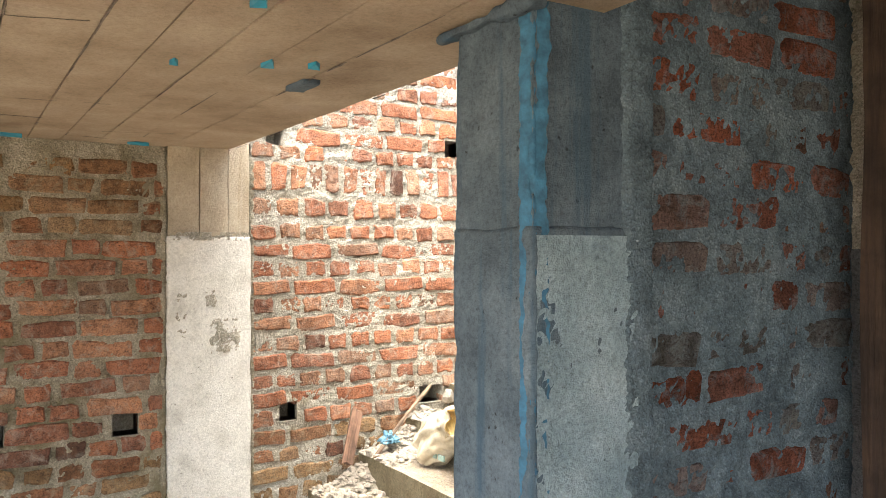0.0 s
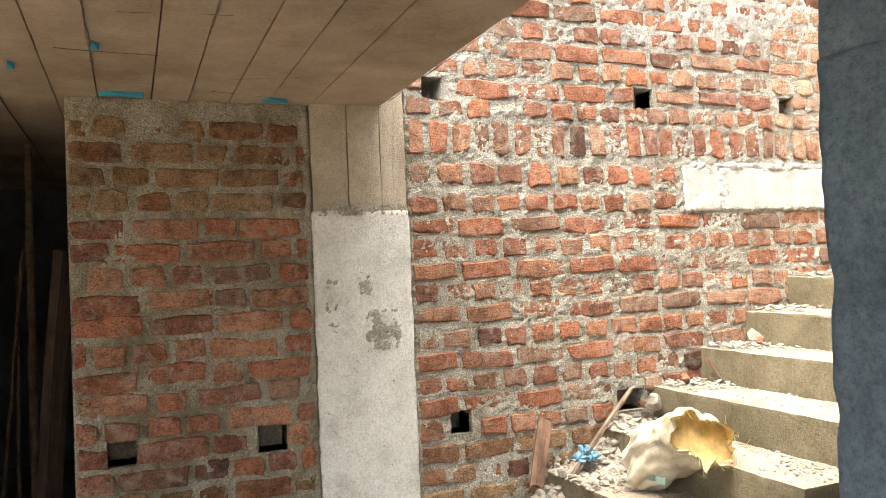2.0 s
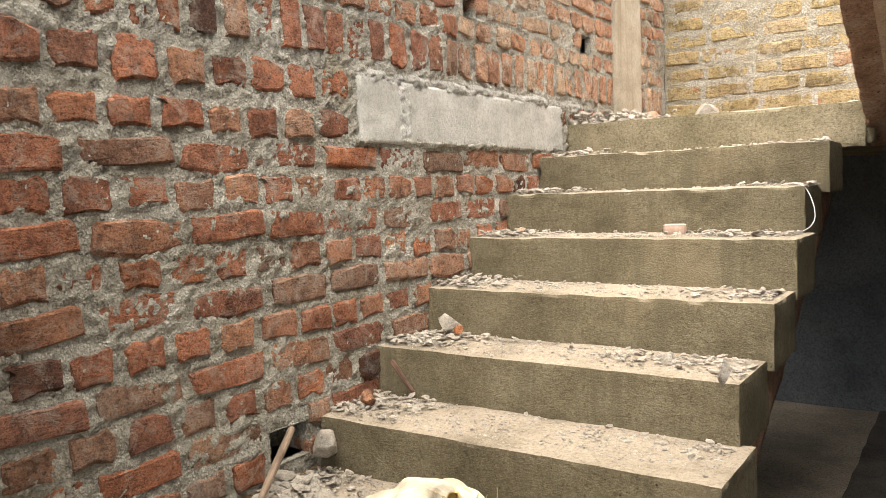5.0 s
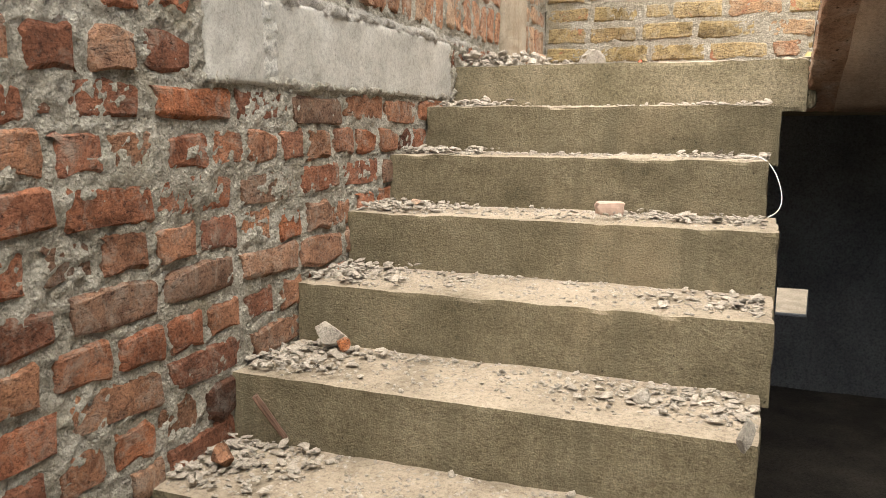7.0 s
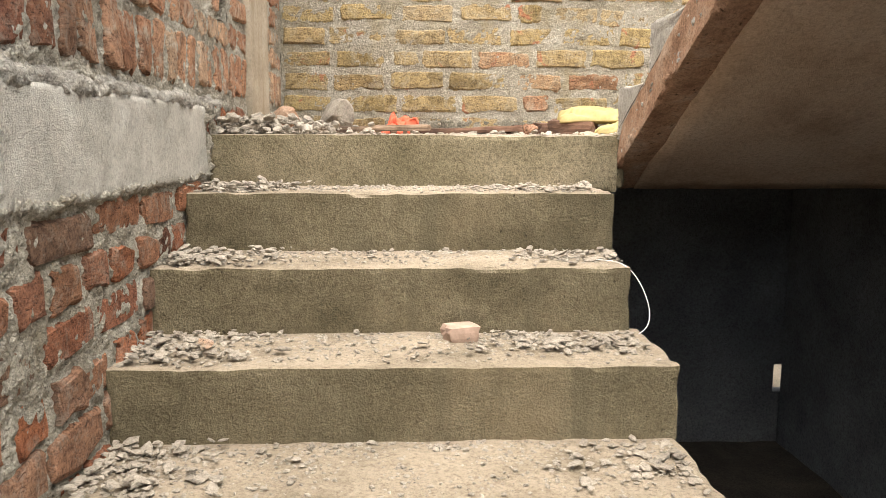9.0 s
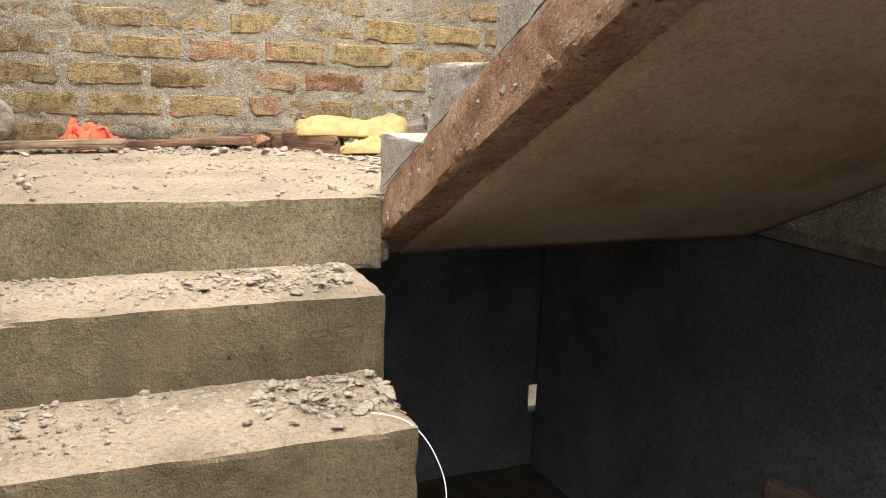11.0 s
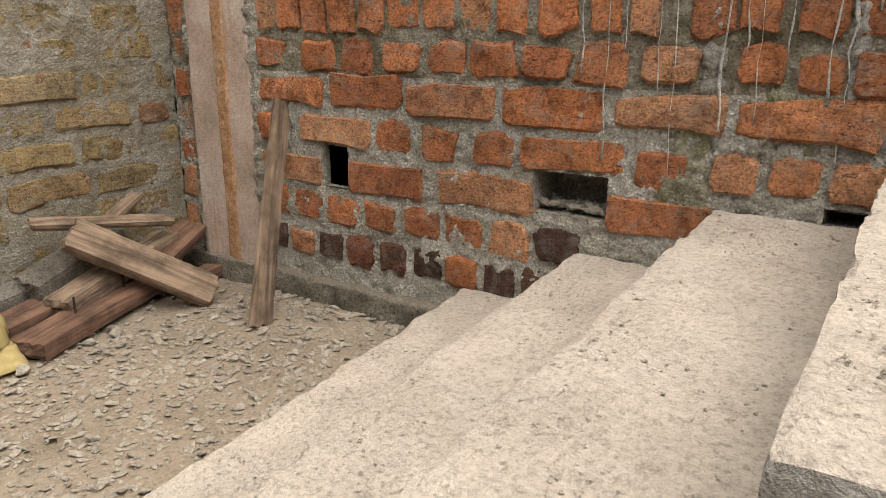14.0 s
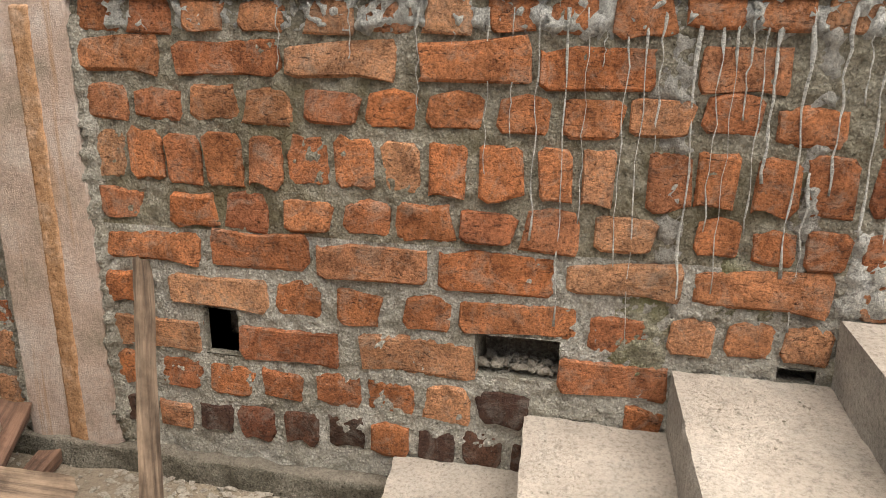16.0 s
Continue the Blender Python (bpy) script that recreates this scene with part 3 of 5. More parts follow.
for u0, u1, z0, z1, holes in bay:
    mix_here = MORTAR_ROOM if u0 < 0.5 else MORTAR_GREY
    part("wall_body", wall_core(west, u0, u1, z0, z1, holes), mix_here, wall_west)
    part("mortar", mortar_sheet(west, u0, u1, z0, z1, holes, 0.0088, u0, -0.007 if u0 < 0.5 else -0.003, 0.0155), mix_here, wall_west, smooth=True)
    pockets(west, holes, wall_west)


# columns and tie beam of the west wall
def column(name, label, x0, x1, y0, y1, z0, joint, z1, lower, upper, seed, boards=0, cell=0.022, chip=0.014):
    c = thing(name, label, "column", ((x0 + x1) / 2, (y0 + y1) / 2, z0), kind="structure")
    if joint > z0:
        part("shaft", rough_box(x0, x1, y0, y1, z0, joint, cell, 0.006, chip, 0.005, seed), lower, c, smooth=True)
    cuts = [y0 + 0.006, y0 + 0.38 * (y1 - y0), y0 + 0.72 * (y1 - y0), y1 - 0.006] if boards else [y0 + 0.006, y1 - 0.006]
    for k, (a, b) in enumerate(zip(cuts, cuts[1:])):
        part("head", rough_box(x0 + 0.004, x1 - 0.006 + 0.005 * (k % 2), a, b - 0.002 * boards, max(joint - 0.006, z0), z1, cell + 0.006, 0.003, chip * 0.6, 0.003, seed + 1 + k), upper, c)
    return c


column("column", "limewashed concrete column with a board-marked beige head, set in the brick wall", XW - 0.2, XW + 0.015, 0.925, 1.37, 0, 1.62, CEIL + 0.16, CONCRETE_WHITE, CONCRETE_CAST, 3, 1)
column("column", "slim beige concrete column beside the landing, set in the brick wall", XW - 0.2, XW + 0.03, 5.19, 5.6, LAND - 0.2, LAND - 0.2, 3.4, CONCRETE_CAST, CONCRETE_CAST, 7)
RUST = rough_material("rust_stain", (0.40, 0.235, 0.13), (0.28, 0.15, 0.075), (0.48, 0.35, 0.26), scale=9.0, bump_depth=0.001)
pier = column("column", "pinkish concrete column with a rust streak, set in the orange brick wall", XE - 0.03, XE + 0.2, 5.645, 5.97, LAND - 0.2, LAND - 0.2, 3.12, CONCRETE_PINK, CONCRETE_PINK, 9)
part("rust_streak", mortar_sheet(Face((XE - 0.03, 0), (0, 1), (-1, 0)), 5.745, 5.835, LAND, 3.12, [], 0.006, 95, 0.0016, 0.0042, 0.016), RUST, pier, "brown rust run", smooth=True)
tie = thing("tie_beam", "short pale grey concrete beam cast into the brick wall", "beam", (XW, 3.7, 1.61), kind="structure")
part("beam_body", rough_box(XW - 0.1, XW + 0.012, band[0], band[1], band[2], band[3], 0.014, 0.005, 0.028, 0.005, 12), CONCRETE_GREY, tie, smooth=True)

# end wall behind the landing
wall_north = thing("wall_north", "ochre-yellow brick wall with wide pale mortar joints", "wall", (-2.8, YB, 0), kind="structure")
part("wall_body", wall_core(back, XW - 0.23, XE + 0.23, 1.55, 3.4, []), MORTAR_WARM, wall_north)
light_holes = [(-2.81, -2.645, 0.42, 0.58), (-1.45, -1.335, 0.29, 0.45)]
foot_pieces, x = [], XW - 0.23
for x0, x1, z0, z1 in light_holes:
    foot_pieces += [box(x, x0, YB + 0.03, YB + 0.11, -0.01, 1.55), box(x0, x1, YB + 0.03, YB + 0.11, -0.01, z0), box(x0, x1, YB + 0.03, YB + 0.11, z1, 1.55)]
    x = x1
foot_pieces.append(box(x, XE + 0.23, YB + 0.03, YB + 0.11, -0.01, 1.55))
# lower wall painted darker for the shade beneath the landing
part("wall_body", join(*foot_pieces), SHADE_WALL, wall_north)
part("mortar", mortar_sheet(back, XW, XE, LAND - 0.02, 3.4, [], 0.0095, 31, 0.0005, 0.0105), MORTAR_WARM, wall_north, smooth=True)
part("dark_foot", mortar_sheet(back, -3.7, XE - 0.02, LAND - 0.02, LAND + 0.12, [], 0.0095, 33, 0.004, 0.014, 0.05), DARK_CEMENT, wall_north, "dark cement at the foot", smooth=True)
rows_n = courses(LAND + 0.01, 3.35, 0.1135, ["S", "SSSSH", "S", "SSHSS"], 0.09)
bond_n = Bond(BRICK_OCHRE, 0.28, 0.13, 0.09, seed=6)

# east wall beside the second flight
wall_east = thing("wall_east", "bright orange brick wall with white slurry runs and mossy joints", "wall", (XE, 4, 0), kind="structure")
holes_e = [(5.225, 5.335, 2.145, 2.285), (4.32, 4.54, 2.165, 2.285), (3.71, 3.80, 2.235, 2.272)]
part("wall_body", wall_core(east, 2.27, YB, 1.55, 3.12, holes_e), MORTAR_GREY, wall_east)
# this foot carries under-stair shade in its colour, unlike the brick above
part("wall_foot", wall_core(east, 2.27, YB, -0.01, 1.55, [], 0.23, 0.0), SHADE_WALL, wall_east)
part("mortar", mortar_sheet(east, 2.27, YB, 1.6, 2.514, holes_e, 0.0088, 41, -0.003, 0.013), MORTAR_PALE, wall_east, smooth=True)
part("mortar", mortar_sheet(east, 2.27, YB, 2.514, 3.12, holes_e, 0.0088, 41, -0.003, 0.013), MORTAR_ROOM, wall_east, "brown-grey mortar of the upper courses", smooth=True)
pockets(east, holes_e, wall_east)
REST = (1.98, 3.3, "?")
rows_e = [
    (1.885, 1.985, [(0.0, 1.3, "HHHHHHHHHH")]),
    (2.018, 2.122, [(0.0, 1.24, "HHHHHHHH"), (1.48, 1.58, "H")]),
    (2.143, 2.25, [(0.0, 0.285, "S"), (0.405, 0.711, "S"), (0.77, 1.085, "S"), (1.311, 1.585, "S")]),
    (2.278, 2.375, [(0.0, 0.092, "H"), (0.204, 0.506, "S"), (0.531, 0.837, "HH"), (0.9, 1.03, "H"), (1.053, 1.352, "S"), (1.39, 1.53, "H"), (1.577, 1.95, "HHH"), REST]),
    (2.405, 2.505, [(0.0, 0.632, "SS"), (0.664, 1.291, "SS"), (1.33, 1.93, "SS"), REST]),
    (2.525, 2.62, [(0.0, 0.142, "H"), (0.237, 0.522, "HH"), (0.571, 1.527, "HHHHHH"), (1.617, 1.95, "HHH"), REST]),
    (2.645, 2.785, [(0.0, 1.2, "RRRRRRRRRR"), (1.246, 1.426, "RR"), (1.5, 1.95, "RRRR"), REST]),
    (2.808, 2.9, [(0.0, 1.91, "HHHHHHHHHHHH"), REST]),
    (2.921, 3.022, [(0.0, 0.235, "S"), (0.284, 0.886, "SS"), (0.945, 1.499, "SS"), (1.596, 1.784, "S"), REST]),
    (3.04, 3.12, [(0.0, 0.6, "HHHH"), (0.654, 1.95, "HHHHHHHHH"), REST])]
bond_e = Bond(BRICK_ORANGE, 0.295, 0.138, 0.095, edge=(0.115, 0.148), seed=8)
top_beam = thing("ring_beam", "rough concrete beam along the top of the orange brick wall", "beam", (XE, 4, 3.12), kind="structure")
part("beam_body", rough_box(XE - 0.02, XE + 0.23, 2.27, YB, 3.12, 3.36, 0.05, 0.01, 0.03, 0.01, 44), SLURRY, top_beam, smooth=True)
ledge = thing("trim", "low grey cement fillet at the foot of the orange wall", "trim", (XE, 5.2, LAND), kind="structure")
part("fillet", rough_box(XE - 0.05, XE + 0.01, 4.6, YB, LAND - 0.02, 1.815, 0.014, 0.008, 0.04, 0.016, 45), DARK_CEMENT, ledge, smooth=True)

# stub wall and column where the walk starts; blue skylight and shade are in their colours
wall_stub = thing("wall_stub", "brick wall smeared with grey cement, tinted for dim blue skylight", "wall", (-1.5, 1.8, 0), kind="structure")
part("wall_body", wall_core(outer, 1.33, 2.27, -0.01, 3.0, []), MORTAR_SKY_TINT, wall_stub)
part("mortar", mortar_sheet(outer, 1.33, 2.27, 0.0, 3.0, [], seed=51, level=0.0015), MORTAR_SKY_TINT, wall_stub, smooth=True)
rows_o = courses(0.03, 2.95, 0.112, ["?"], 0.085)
bond_o = Bond(BRICK_SKY_TINT, 0.25, 0.12, 0.085, seed=10)
blue_col = column("column", "concrete column tinted for dim blue skylight, with a bright blue chipped corner", -1.61, -1.30, 1.035, 1.34, 0, 1.60, 3.0, CONCRETE_SKY_TINT, CONCRETE_SKY_TINT, 15, 0, 0.014, 0.030)

# slab over the start of the walk, with its board marks
slab = thing("ceiling", "beige concrete ceiling with formwork board marks", "ceiling", (-2, -1, CEIL), kind="structure")
rng = np.random.default_rng(5)
strips, y = [], EDGE
while y > -2.0:
    w = 0.31 if y == EDGE else rng.uniform(0.14, 0.2)
    dz = rng.uniform(0, 0.006)
    strips.append(rough_box(-7.5, -1.2 if y > 1.0 else 1.6, y - w + 0.003, y, CEIL + dz, CEIL + 0.05, 0.12, 0.003, 0.004, 0.002, y))
    y -= w
part("ceiling_boards", join(*strips), CEILING, slab)
fins = []
for edge in sorted({round(float(q[0][:, 1].max()), 3) for q in strips}):
    x = -4.4
    while x < 0.6:
        long = rng.uniform(0.08, 0.55)
        if rng.random() < 0.55:
            path = [(x + long * k / 6, edge + 0.004 * noise.noise(Vector((x * 3 + k, edge, 0))), CEIL + 0.001) for k in range(7)]
            w = rng.uniform(0.0008, 0.0042)
            fin = tube(path, [w * rng.uniform(0.4, 1.3) * (0.3 if k in (0, 6) else 1) for k in range(7)], 6)
            fin[0][:, 2] = CEIL + 0.001 + 0.5 * (fin[0][:, 2] - CEIL - 0.001)
            fins.append(fin)
        x += long + rng.uniform(0.0, 0.25)
for _ in range(9):
    x, y, turn = rng.uniform(-4.1, -0.9), rng.uniform(-0.6, 1.05), rng.uniform(0.9, 2.0)
    path = [(x + 0.045 * k * math.cos(turn) + 0.01 * noise.noise(Vector((x * 9, k * 0.7, 1))), y + 0.045 * k * math.sin(turn) + 0.012 * noise.noise(Vector((y * 9, k * 0.9, 2))), CEIL + 0.001) for k in range(8)]
    fins.append(tube([p for p in path if p[1] < EDGE - 0.05], rng.uniform(0.0006, 0.0014), 5) if sum(p[1] < EDGE - 0.05 for p in path) > 2 else tube(path[:3], 0.001, 5))
part("joint_fins", join(*fins), JOINT_GREY, slab, "dark cement fins and cracks between the board marks")
part("slab_body", join(box(-7.7, 1.65, -2.2, 0.98, CEIL + 0.04, CEIL + 0.2), box(-7.7, -1.36, 0.98, EDGE - 0.01, CEIL + 0.04, CEIL + 0.2)), CONCRETE_GREY, slab)
# unseen roof pieces added beside the stub wall to block the sky
part("slab_body", box(-1.18, 1.8, 0.98, YB + 0.2, 2.75, 2.95), CONCRETE_GREY, slab)
part("slab_body", box(-1.36, 1.65, 0.9, 0.98, CEIL + 0.05, 2.95), CONCRETE_GREY, slab)
part("slab_body", box(-1.36, -1.18, 0.98, 2.27, 2.96, 3.1), CONCRETE_GREY, slab)

# closing walls added around the lower rooms to keep daylight out
shell = thing("added_room_shell", "plain added walls of the lower rooms, coloured dark for shade", "wall", (-2, -4.2, 0), kind="structure")
part("room_wall", box(-7.7, -7.5, -2.2, 0.4, -0.01, CEIL + 0.05), SHADE_WALL, shell)
part("room_wall", box(-7.5, XW - 0.23, 0.2, 0.4, -0.01, CEIL + 0.05), SHADE_WALL, shell)
part("room_wall", box(-7.5, -4.2, -2.2, -2.0, -0.01, CEIL + 0.05), SHADE_WALL, shell)
part("room_wall", box(-4.4, -4.2, -2.0, -0.7, -0.01, CEIL + 0.05), SHADE_WALL, shell)
part("room_wall", box(1.6, 1.8, 1.6, YB + 0.2, -0.01, 2.8), SHADE_WALL, shell)
part("room_wall", box(-1.18, 1.6, YB, YB + 0.2, -0.01, 2.8), SHADE_WALL, shell)
part("room_post", box(1.4, 1.6, -2.2, -2.0, -0.01, CEIL + 0.05), SHADE_WALL, shell)

# ---- first flight, landing, second flight ----
stair = thing("staircase", "raw concrete lower flight of steps strewn with rubble and dust", "stairs", (-3.5, 3.0, 0), kind="structure")
for k in range(1, 10):
    y0, z1 = NOSE - GOING * k, LAND - RISE * k
    part("step", rough_box(XW, X1R + 0.02 * math.sin(k * 2.3), y0, y0 + GOING + 0.03, max(0, z1 - RISE - 0.03), z1, 0.014, 0.003, 0.030, 0.005, k), STEP, stair, pivot=(XW, y0, z1))
slope = RISE / GOING


def shear1(v):
    v = v.copy()
    v[:, 2] += slope * (v[:, 1] - 1.8)
    return v


part("waist_slab", rough_box(XW, X1R - 0.03, 1.75, NOSE + 0.1, -0.22, 0.03, 0.06, 0.01, 0.03, 0.006, 77, shear1), WAIST, stair, smooth=True)

landing = thing("landing", "dusty concrete landing covered with fine rubble", "landing", (-2.8, 5.3, LAND), kind="structure")
part("landing_slab", rough_box(XW, X2L, NOSE, YB, LAND - RISE - 0.02, LAND, 0.018, 0.003, 0.026, 0.004, 21), LANDING_TOP, landing)
part("landing_slab", rough_box(X2L - 0.08, XE, 4.74, YB, LAND - 0.19, LAND - 0.001, 0.03, 0.003, 0.003, 0.004, 21), LANDING_TOP, landing)
part("landing_slab", rough_box(X2L - 0.08, XE, 4.562, 4.76, LAND - 0.06, LAND - 0.001, 0.03, 0.003, 0.003, 0.004, 21), LANDING_TOP, landing)

upper = thing("staircase", "raw grey concrete upper flight on a rust-brown stained slab", "stairs", (-2.1, 3.5, 1.5), kind="structure")
slope2 = 0.495


def nose2(x, k):
    """Where the nose of upper step k runs: the flight fans out a little towards the wall."""
    f = (x - X2L) / (XE - X2L)
    return (NOSE2 - GOING2 * k) * (1 - f) + (WALL2 - GOING2W * k) * f


def fanned(k, z0, z1):
    """Turns a straight block into step k: it runs from nose to nose, its underside on the sloping slab."""
    def warp(v):
        v = v.copy()
        front, behind = nose2(v[:, 0], k), nose2(v[:, 0], k + 1) - 0.004
        v[:, 1] = behind + (v[:, 1] - 0.0) / GOING2 * (front - behind)
        low = np.minimum(1.90 - slope2 * (v[:, 1] - 4.239), z1 - 0.03)
        v[:, 2] = low + (v[:, 2] - z0) / (z1 - z0) * (z1 - low)
        return v
    return warp


for k in range(7):
    z1 = FIRST2 + RISE2 * k
    part("step", rough_box(X2L + 0.008, XE, 0.0, GOING2, z1 - RISE2, z1, 0.013, 0.003, 0.024, 0.006, 30 + k, fanned(k, z1 - RISE2, z1)), STEP_GREY, upper, pivot=(X2L, NOSE2 - GOING2 * k, z1))


def shear2(v):
    v = v.copy()
    v[:, 2] -= slope2 * (v[:, 1] - 4.239)
    return v


part("waist_slab", rough_box(X2L, XE, 2.2, 4.72, 1.784, 1.917, 0.0125, 0.004, 0.055, 0.007, 88, shear2), WAIST, upper)
# thin sheet added over the slab's underside, paled for bounced light
part("soffit", rough_box(X2L + 0.10, XE, 2.2, 4.70, 1.771, 1.80, 0.06, 0.004, 0.01, 0.003, 89, shear2), SOFFIT, upper, "smooth dusty brown underside, lightened in place of reflected light", smooth=True)
part("broken_corner", rough_box(X2L - 0.10, X2L + 0.03, 4.565, 4.74, 1.56, 1.742, 0.011, 0.02, 0.09, 0.02, 90), STEP, landing, "broken grey concrete corner")
part("drip", tube([(X2L - 0.006, 3.585 - 0.002 * k + 0.004 * noise.noise(Vector((k, 1, 0))), 2.185 - 0.007 * k) for k in range(8)], [0.0015, 0.003, 0.0012, 0.002, 0.003, 0.002, 0.0035, 0.0012], 6), SLURRY, upper, "white cement drip", smooth=True)

# ---- rubble and dust on the steps and the landing ----
rng = np.random.default_rng(11)


def edge_heavy(x0, x1, y0, y1, z):
    """Spots gathered by the wall, by the open end and along the riser behind."""
    def place(r):
        p = r.random()
        if p < 0.42:
            x, y = x0 + abs(r.normal(0, 0.13)), y0 + (y1 - y0) * r.random() ** 0.8
        elif p < 0.66:
            x, y = x1 - 0.03 - abs(r.normal(0, 0.14)), y0 + (y1 - y0) * (0.25 + 0.7 * r.random())
        else:
            x, y = r.uniform(x0, x1), y1 - abs(r.normal(0, 0.07))
        return (min(max(x, x0 + 0.01), x1 - 0.01), min(max(y, y0 + 0.012), y1), z - 0.001)
    return place


for k in range(1, 9):
    y0, z = NOSE - GOING * k, LAND - RISE * k
    spot = edge_heavy(XW + 0.01, X1R - 0.01, y0 + 0.01, y0 + GOING - 0.005, z)
    ob = mesh_object("rubble", *join(rubble(rng, 190, spot, [0.004, 0.006, 0.009, 0.014], 0.45), rubble(rng, 1700, lambda r: (r.uniform(XW, X1R - 0.02), y0 + 0.02 + (GOING - 0.03) * r.random() ** 0.6, z - 0.001), [0.002, 0.003, 0.005, 0.008], 0.45)), STONE, (XW + 0.6, y0 + 0.15, z))
    tagged(ob, "grey stone chips and cement crumbs strewn on a step", "rubble", "rubble on the steps", "stuff")
    heap = mesh_object("rubble", *rubble(rng, 230, lambda r: (XW + 0.01 + abs(r.normal(0, 0.14)), y0 + 0.03 + (GOING - 0.05) * r.random(), z + 0.018 * r.random()), [0.004, 0.006, 0.009, 0.013, 0.019], 0.4), STONE, (XW + 0.1, y0 + 0.15, z))
    tagged(heap, "small heap of broken stone against the brick wall", "rubble", "rubble on the steps", "stuff")
for k, x in ((1, -3.10), (2, -3.03), (3, -3.07), (3, -3.18), (4, -3.05), (5, -3.1)):
    y0, z = NOSE - GOING * k, LAND - RISE * k
    heap = mesh_object("rubble", *rubble(rng, 130, lambda r: (min(x + r.normal(0, 0.12), X1R - 0.03), y0 + 0.17 + min(0.1, r.normal(0, 0.055)), z + 0.012 * r.random()), [0.004, 0.006, 0.009, 0.013, 0.019], 0.28), STONE, (x, y0 + 0.17, z))
    tagged(heap, "loose heap of flat stone chips near the open edge", "rubble", "rubble on the steps", "stuff")

ob = mesh_object("rubble", *join(
    rubble(rng, 5200, lambda r: (r.uniform(XW, XE), NOSE + 0.02 + (YB - NOSE - 0.03) * r.random() ** 0.8, LAND - 0.001), [0.002, 0.003, 0.005, 0.009], 0.4),
    rubble(rng, 420, lambda r: (r.uniform(XW, XE), YB - 0.02 - abs(r.normal(0, 0.22)), LAND - 0.001), [0.010, 0.016, 0.024], 0.5),
    rubble(rng, 3600, lambda r: (XE - 0.03 - 1.25 * r.random() ** 1.3, r.uniform(4.75, 5.65), LAND - 0.001), [0.003, 0.004, 0.006, 0.008, 0.012, 0.018], 0.22)), STONE, (-2.8, 5.3, LAND))
tagged(ob, "grey chips and crumbs scattered over the landing", "rubble", kind="stuff")
heap = mesh_object("rubble", *rubble(rng, 520, lambda r: (XW + 0.02 + abs(r.normal(0, 0.17)), 4.62 + abs(r.normal(0, 0.26)), LAND + 0.05 * r.random() ** 2), [0.007, 0.011, 0.016, 0.026]), STONE, (XW + 0.1, 4.8, LAND))
tagged(heap, "heap of grey cement rubble in the landing's corner", "rubble", kind="stuff")
for k in range(4):
    y1, z = NOSE2 - GOING2 * k, FIRST2 + RISE2 * k

    def on_upper(r):
        x = r.uniform(X2L + 0.02, XE - 0.01)
        return (x, nose2(x, k) - 0.02 - (GOING2 - 0.03) * r.random(), z - 0.001)

    ob = mesh_object("rubble", *rubble(rng, 1000, on_upper, [0.0015, 0.002, 0.003, 0.003, 0.0045], 0.4), DUST, (-2.1, y1 - 0.15, z))
    tagged(ob, "fine pale crumbs on an upper step", "rubble", "rubble on the steps", "stuff")


def mound(x, y):
    """Height of the spoil that buries the wall end of the lowest steps."""
    rise = 0.06 + 0.5 * min(1.0, max(0.0, (y - 1.62) / 0.85))
    return rise * max(0.0, 1 - max(0.0, (x - XW - 0.12) / 0.42)) + 0.02 * noise.noise(Vector((x * 9, y * 9, 3)))


mv, mf = [], []
for j in range(41):
    for i in range(21):
        x, y = XW + 0.58 * i / 20, 1.60 + 0.9 * j / 40
        mv.append((x, y, mound(x, y)))
        if i and j:
            mf.append([(j - 1) * 21 + i - 1, (j - 1) * 21 + i, j * 21 + i, j * 21 + i - 1])


def on_mound(r):
    x, y = XW + 0.02 + abs(r.normal(0, 0.22)), 1.62 + 0.85 * r.random()
    return (x, y, max(mound(x, y), LAND - RISE * math.ceil((NOSE - y) / GOING) if y > NOSE - 9 * GOING else 0.0) - 0.004)


foot = mesh_object("rubble", *join((np.array(mv), mf), rubble(rng, 900, on_mound, [0.008, 0.013, 0.02, 0.033], 0.5)), STONE, (XW + 0.2, 2.0, 0.0))
tagged(foot, "heap of broken stone at the wall beside the lowest steps", "rubble", kind="stuff")


def lump(name, label, category, at, size, mat, seed, flat=0.6, group=""):
    """A single larger stone or brick piece: a facetted, uneven block."""
    r = np.random.default_rng(seed)
    bm = bmesh.new()
    bmesh.ops.create_icosphere(bm, subdivisions=3, radius=1.0)
    bm.verts.ensure_lookup_table()
    v = np.array([q.co for q in bm.verts])
    faces = [[q.index for q in f.verts] for f in bm.faces]
    bm.free()
    planes = r.normal(0, 1, (11, 3))
    planes /= np.linalg.norm(planes, axis=1, keepdims=True)
    limit = r.uniform(0.42, 0.72, 11)
    for n, d in zip(planes, limit):
        over = np.maximum(v @ n - d, 0)
        v = v - over[:, None] * n
    v = v * (1 + 0.05 * fnoise(v, 3.0, seed))[:, None] * np.array(size)
    v[:, 2] -= v[:, 2].min()
    w = r.uniform(0, 3)
    v[:, :2] = v[:, :2] @ np.array([[math.cos(w), math.sin(w)], [-math.sin(w), math.cos(w)]])
    return tagged(mesh_object(name, v + np.array(at), faces, mat, at), label, category, group)


